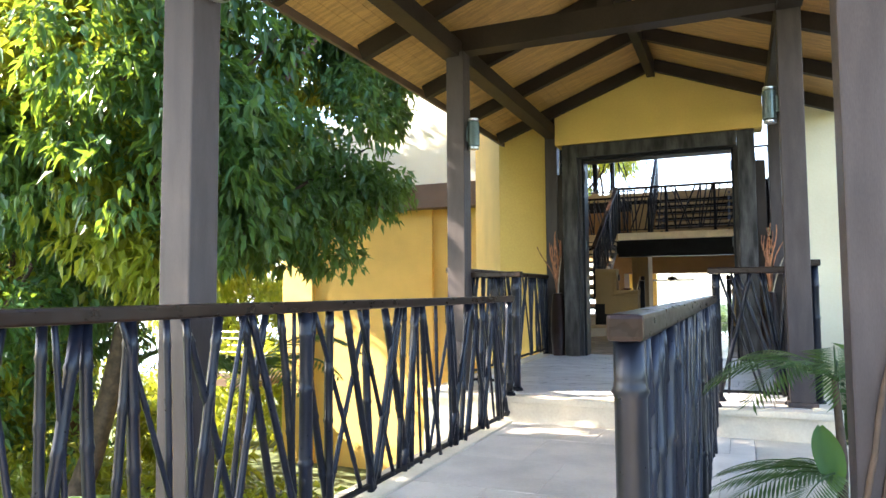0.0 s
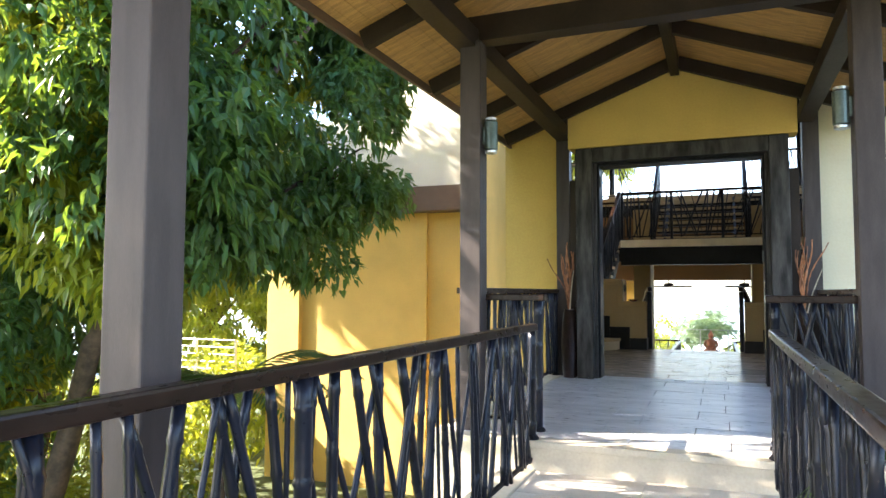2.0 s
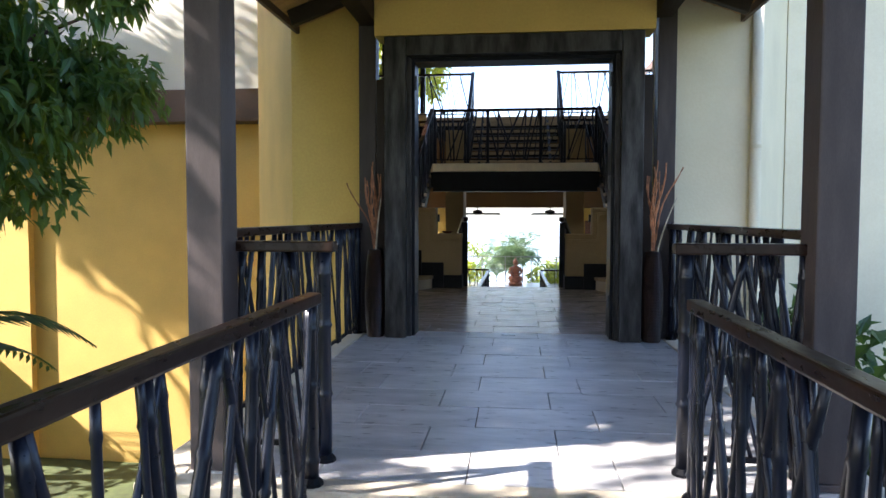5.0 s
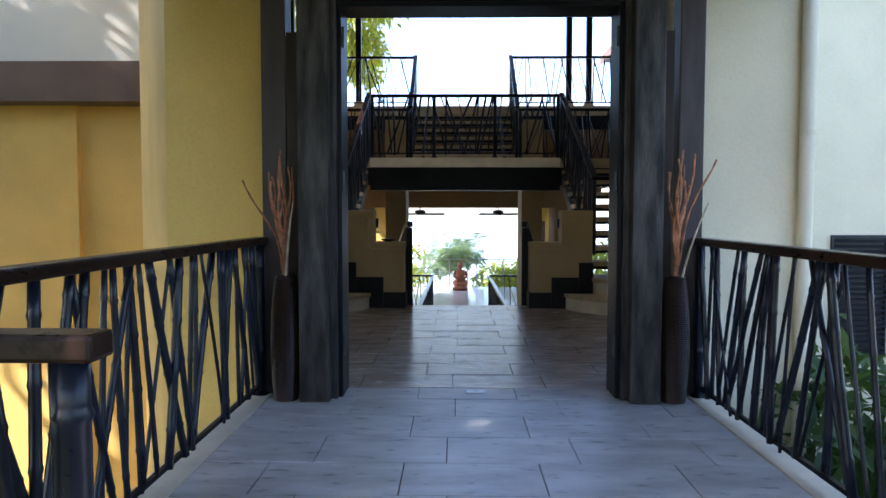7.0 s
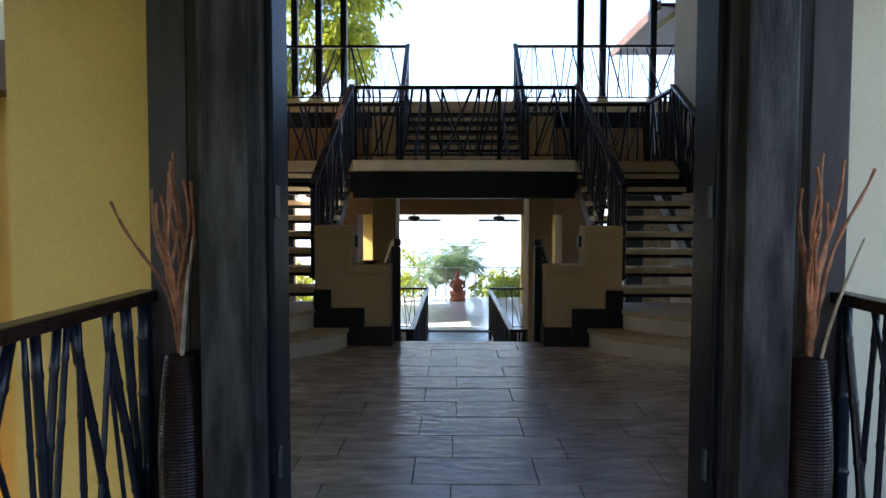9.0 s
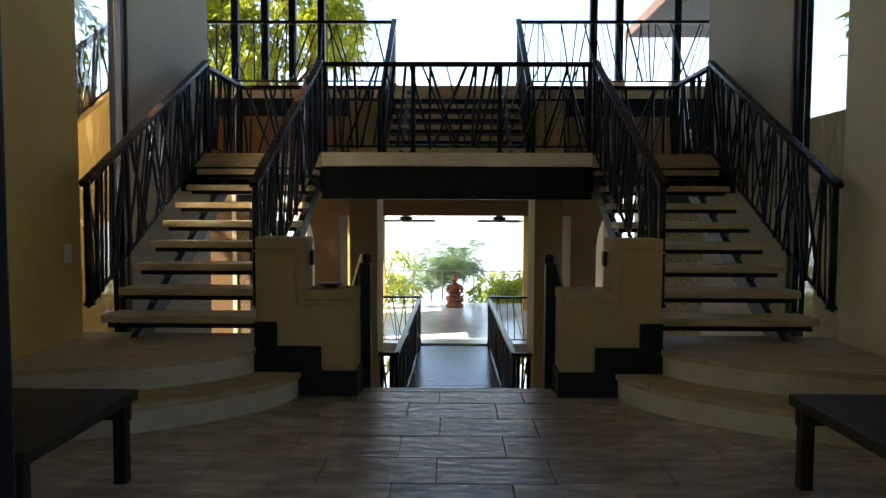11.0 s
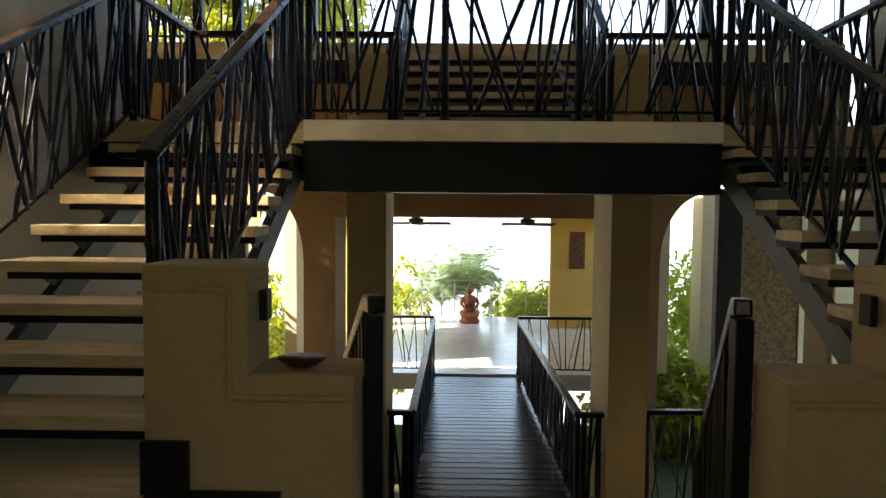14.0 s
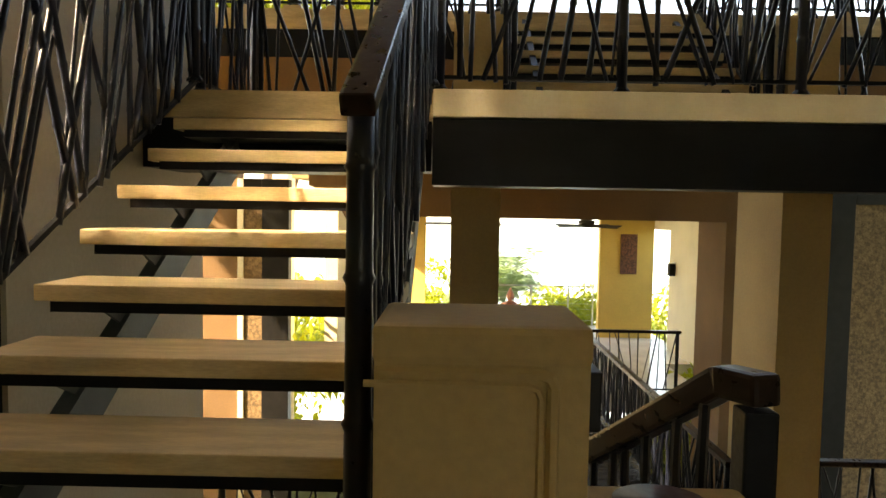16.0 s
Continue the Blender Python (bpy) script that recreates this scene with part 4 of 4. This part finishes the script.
ribs = []
for i in range(9):
    t = i / 8
    c = Vector((-0.02 - 0.05 * t, -0.05 - 0.03 * t, 0.18 + 0.30 * t - 0.05 * t * t))
    w = 0.055 * math.sin(math.pi * (0.06 + 0.92 * t)) ** 0.7
    ribs.append([bm.verts.new(c + Vector((u * w, -0.012 * u * u, 0.01 * abs(u)))) for u in (-1, -0.5, 0, 0.5, 1)])
for u, v in zip(ribs, ribs[1:]):
    for k in range(4):
        bm.faces.new((u[k], u[k + 1], v[k + 1], v[k]))
part("broad_leaf", bm, L_TREE, plant, "broad bright green leaf", smooth=True)

vine = base("climbing_vine", (1.22, -5.885, RAMP), 0, "bare brown vine stems climbing a porch post", "vine")
for k, (x0, z0, x1, z1) in enumerate(((-0.075, 0.02, 0.055, 0.78), (-0.06, 0.35, 0.07, 1.1))):
    rng = random.Random(k + 60)
    pts = [Vector((x0 + (x1 - x0) * t + rng.uniform(-0.006, 0.006), -0.003 + 0.004 * math.sin(7 * t), z0 + (z1 - z0) * t)) for t in [i / 9 for i in range(10)]]
    part("stem", ring_tube(bmesh.new(), pts, [0.009 - 0.0005 * i for i in range(10)], 6), M_BARK, vine, smooth=True)

# ---------------------------------------------------------------- porch things
def post_lamp(x, y, z, s):
    e = base("wall_lamp", (x, y, z), 0, "grey-green metal cylinder lamp on a porch post", "lamp", "porch lamps")
    part("bracket", boxes((-s * 0.055, -s * 0.03, -0.03, 0.03, -0.06, 0.06), bevel=0.004), M_LAMP, e)
    can = part("cylinder", lathe(bmesh.new(), [(-0.10, 0.044), (-0.095, 0.048), (0.095, 0.048), (0.10, 0.044)], 20), M_LAMP, e, smooth=False)
    for zz in (-0.125, 0.105):
        part("rim", lathe(bmesh.new(), [(zz, 0.040), (zz + 0.004, 0.043), (zz + 0.018, 0.043), (zz + 0.02, 0.040)], 20), M_STAINLESS, can, "shiny metal rim")
for x, y, s in ((-1.115, -3.02, 1), (1.145, -2.97, -1), (-1.005, -6.08, 1), (1.145, -5.80, -1)):
    post_lamp(x + s * 0.055, y, 2.03, s)

def vase(at, seed, pale):
    rng = random.Random(seed)
    e = base("floor_vase", at, 0, "tall dark ribbed vase holding dry red twigs", "vase", "door vases")
    prof = []
    for i in range(121):
        t = i / 120
        r = 0.055 + 0.034 * math.sin(math.pi * min(1, 0.12 + t * 0.86)) ** 0.8
        prof.append((t * 0.74, r + (0.0022 if i % 2 else 0)))
    prof += [(0.75, 0.052), (0.74, 0.040), (0.56, 0.036)]
    part("body", lathe(bmesh.new(), prof, 24), M_VASE, e)
    for k in range(12):
        a = rng.uniform(0, 2 * math.pi)
        lean = rng.uniform(0.02, 0.15)
        if k == 0:
            a, lean = (math.pi if at[0] < 0 else 0.4), 0.24
        h = rng.uniform(0.45, 0.74)
        ph = rng.uniform(0, 6)
        pts, rad = [], []
        for i in range(15):
            t = i / 14
            p = Vector((math.cos(a) * lean * t * t + 0.022 * t * math.sin(9 * t + ph), math.sin(a) * lean * t * t * 0.5 - 0.02 * t + 0.012 * math.cos(6 * t + ph), 0.62 + (h + 0.13) * t))
            pts.append(p)
            rad.append((0.0075 - 0.003 * t) * (1.5 if i % 2 == 0 else 0.9))
        part("twig", ring_tube(bmesh.new(), pts, rad, 6), M_TWIG, e)
    for k in range(2):
        pts = [Vector((pale * (0.02 + 0.16 * (i / 10) ** 1.5) * (1 - 0.25 * k), -0.02 - 0.01 * k, 0.62 + (0.56 - 0.1 * k) * i / 10)) for i in range(11)]
        part("pale_twig", ring_tube(bmesh.new(), pts, [0.007 - 0.0003 * i for i in range(11)], 6), M_TWIGPALE, e, "pale curled twig")
    return e
vase((-1.154, 0.055, 0.0), 3, 0.3)
vase((1.154, 0.055, 0.0), 5, 1.0)
pipe = base("downpipe", (2.03, 0.31, -2.8), 0, "cream painted downpipe at the wall corner", "pipe")
part("pipe", ring_tube(bmesh.new(), [(0, 0, 0), (0, 0, 5.6)], [0.045, 0.045], 14), M_CREAM, pipe, smooth=True)
for z in (1.0, 2.9, 4.4):
    part("clip", lathe(bmesh.new(), [(z, 0.05), (z + 0.03, 0.05)], 14), M_CREAM, pipe)
louvre = base("louvre_vent", (3.30, 1.915, -0.115), 0, "black louvred vent in the east wall", "vent")
part("frame", boxes((-0.24, 0.24, -0.028, 0.0, 0.0, 0.02), (-0.24, 0.24, -0.028, 0.0, 1.03, 1.05), (-0.24, -0.225, -0.028, 0.0, 0.021, 1.029), (0.225, 0.24, -0.028, 0.0, 0.021, 1.029)), M_LOUVRE, louvre)
part("backing", boxes((-0.224, 0.224, -0.004, 0.0, 0.021, 1.029)), M_LOUVRE, louvre)
slat = mesh_of("slat", box(bmesh.new(), -0.224, 0.224, -0.016, 0.016, -0.003, 0.003, 0, pose(0, 0, 0, 35)), M_LOUVRE)
for k in range(22):
    child("slat", slat, louvre, pose(0, -0.022, 0.045 + k * 0.0455))
drain = base("floor_drain", (-0.018, 0.23, 0.0), 0, "small metal floor socket plate in the slate", "floor plate")
part("plate", boxes((-0.06, 0.06, -0.03, 0.03, 0.0, 0.006), bevel=0.002), M_STAINLESS, drain)

# ---------------------------------------------------------------- hall things
def bench(at, s):
    e = base("bench", at, 0, "low dark timber bench against the hall wall", "bench", "hall benches")
    part("seat", boxes((-0.36, 0.36, -0.46, 0.46, 0.40, 0.455), bevel=0.008), M_DARKWOOD, e)
    for y in (-0.44, 0.40):
        part("apron", boxes((-0.34, 0.34, y, y + 0.03, 0.31, 0.399), bevel=0.004), M_DARKWOOD, e)
    for x in (-0.33, 0.27):
        for y in (-0.43, 0.37):
            part("leg", boxes((x, x + 0.06, y, y + 0.06, 0.0, 0.399), bevel=0.006), M_DARKWOOD, e)
bench((-1.97, 2.05, 0), -1)
bench((1.98, 2.05, 0), 1)
sw = base("light_switch", (-2.935, 4.25, 1.02), 0, "white plastic light switch on the hall wall", "switch")
part("plate", boxes((0.0, 0.008, -0.045, 0.045, -0.07, 0.07), bevel=0.003), M_SWITCH, sw)
part("rocker", boxes((0.008, 0.013, -0.018, 0.018, -0.03, 0.03), bevel=0.002), M_SWITCH, sw)
bowl = base("bowl", (-0.945, 4.19, 0.778), 0, "oval red-brown lacquered bowl on the pedestal", "bowl")
bm = bmesh.new()
lathe(bm, [(0, 0.05), (0.004, 0.065), (0.028, 0.105), (0.04, 0.125), (0.047, 0.126), (0.046, 0.115), (0.03, 0.09), (0.016, 0.05), (0.014, 0.01)], 32)
bmesh.ops.scale(bm, vec=(0.70, 0.62, 0.72), verts=bm.verts)
part("dish", bm, M_BOWL, bowl, smooth=True)
bm = lathe(bmesh.new(), [(0.014, 0.045), (0.024, 0.05), (0.03, 0.044), (0.024, 0.035)], 24)
bmesh.ops.scale(bm, vec=(1.0, 0.55, 0.8), verts=bm.verts)
part("centre_ring", bm, M_BOWL, bowl, smooth=True)
for s in (-1, 1):
    e = base("step_light", (s * 1.094, 4.20, 1.0), 0, "small black box light on the pedestal", "lamp", "pedestal lights")
    part("case", boxes((-s * 0.002, -s * 0.03, -0.035, 0.035, -0.055, 0.055), bevel=0.004), M_BASE, e)

# ---------------------------------------------------------------- pavilion things
def fan(at, turn):
    e = base("ceiling_fan", at, turn, "dark ceiling fan at rest under the pavilion ceiling", "fan", "pavilion fans")
    part("rod", ring_tube(bmesh.new(), [(0, 0, 0.08), (0, 0, 0.635)], [0.018, 0.018], 8), M_FAN, e)
    part("motor", lathe(bmesh.new(), [(-0.05, 0.05), (-0.04, 0.10), (0.03, 0.15), (0.07, 0.15), (0.10, 0.06)], 20), M_FAN, e)
    for k in range(4):
        part("blade", box(bmesh.new(), 0.12, 0.70, -0.075, 0.075, -0.006, 0.006, 0, pose(0, 0, -0.02, 17, 0, 90 * k)), M_FAN, e)
fan((-1.13, 15.2, 1.12), 15)
fan((1.05, 15.2, 1.12), 40)
statue = bmesh.new()
for prof, at, sc in (([(0, 0.23), (0.05, 0.26), (0.10, 0.24), (0.13, 0.20), (0.17, 0.25), (0.22, 0.24)], (0, 0, 0), (1, 0.75, 1)),
                     ([(0.20, 0.22), (0.25, 0.27), (0.32, 0.24), (0.36, 0.14)], (0, -0.03, 0), (1, 0.75, 1)),
                     ([(0.33, 0.13), (0.45, 0.14), (0.58, 0.175), (0.66, 0.15), (0.70, 0.055), (0.74, 0.05)], (0, 0, 0), (1, 0.68, 1)),
                     ([(0.72, 0.05), (0.77, 0.085), (0.84, 0.09), (0.90, 0.065), (0.93, 0.04), (0.98, 0.028), (1.01, 0.004)], (0, 0, 0), (1, 1, 1))):
    b2 = lathe(bmesh.new(), prof, 20, at)
    bmesh.ops.scale(b2, vec=sc, verts=b2.verts)
    tmp = bpy.data.meshes.new("tmp")
    b2.to_mesh(tmp)
    b2.free()
    statue.from_mesh(tmp)
    bpy.data.meshes.remove(tmp)
for s in (-1, 1):
    ring_tube(statue, [(s * 0.16, 0, 0.63), (s * 0.215, -0.03, 0.47), (s * 0.10, -0.17, 0.37), (0, -0.19, 0.37)], [0.05, 0.045, 0.04, 0.03], 8)
st = part("statue", statue, M_STATUE, smooth=True)
st.location = (0.025, 18.67, -1.42)
tagged(st, "seated terracotta statue on the pavilion floor", "statue")
art = base("wall_carving", (2.546, 18.05, 0.44), 0, "dark carved timber panel on the ochre wall", "carving")
part("board", boxes((-0.18, 0.18, -0.03, 0.005, -0.44, 0.44), bevel=0.006), M_ART, art)
for s in (-1, 1):
    e = base("wall_sconce", (s * 3.09, 16.6, 0.23), 0, "small dark box sconce on the pavilion wall", "lamp", "pavilion sconces")
    part("case", boxes((-s * 0.12, 0, -0.07, 0.07, -0.12, 0.12), bevel=0.006), M_BASE, e)
    part("rim", boxes((-s * 0.11, 0, -0.06, 0.06, 0.121, 0.15), bevel=0.004), M_STAINLESS, e)

# ---------------------------------------------------------------- floor tiles, last
def tile_floor(parent, x0, x1, y0, y1, long, deep, z, mat, seed, gap=0.005, thick=0.02, half=None):
    rng = random.Random(seed)
    kinds = {}
    y, row = y0, 0
    while y < y1 - 0.03:
        d = min(deep, y1 - y)
        x = x0 - (0.5 * long if row % 2 else rng.uniform(0.12, 0.2) * long)
        while x < x1 - 0.02:
            edge = half(y) if half else 99.0
            a, b = max(x, x0, -edge), min(x + long, x1, edge)
            if b - a > 0.03:
                key = (round(b - a, 3), round(d, 3))
                if key not in kinds:
                    kinds[key] = mesh_of("tile", boxes((-key[0] / 2 + gap / 2, key[0] / 2 - gap / 2, -key[1] / 2 + gap / 2, key[1] / 2 - gap / 2, -thick, 0.0), bevel=0.0025), mat)
                child("tile", kinds[key], parent, pose((a + b) / 2, y + d / 2, z + rng.uniform(-0.0015, 0.0015), rng.uniform(-0.12, 0.12), rng.uniform(-0.12, 0.12)))
            x += long
        y += d
        row += 1
tile_floor(floor, -1.268, 1.268, -3.117, 0.34, 0.60, 0.355, 0.0, M_PORCHTILE, 1)
tile_floor(hall_floor, -3.04, 3.04, 0.342, 4.19, 0.60, 0.355, 0.0, M_SLATE, 2, half=lambda y: 1.2 if y < 0.5 else min(2.98, 1.86 + (y - 0.34) * 0.53))
tile_floor(ramp, -0.698, 0.918, -10.9, -3.177, 0.80, 0.60, RAMP, M_RAMP, 3, 0.002)
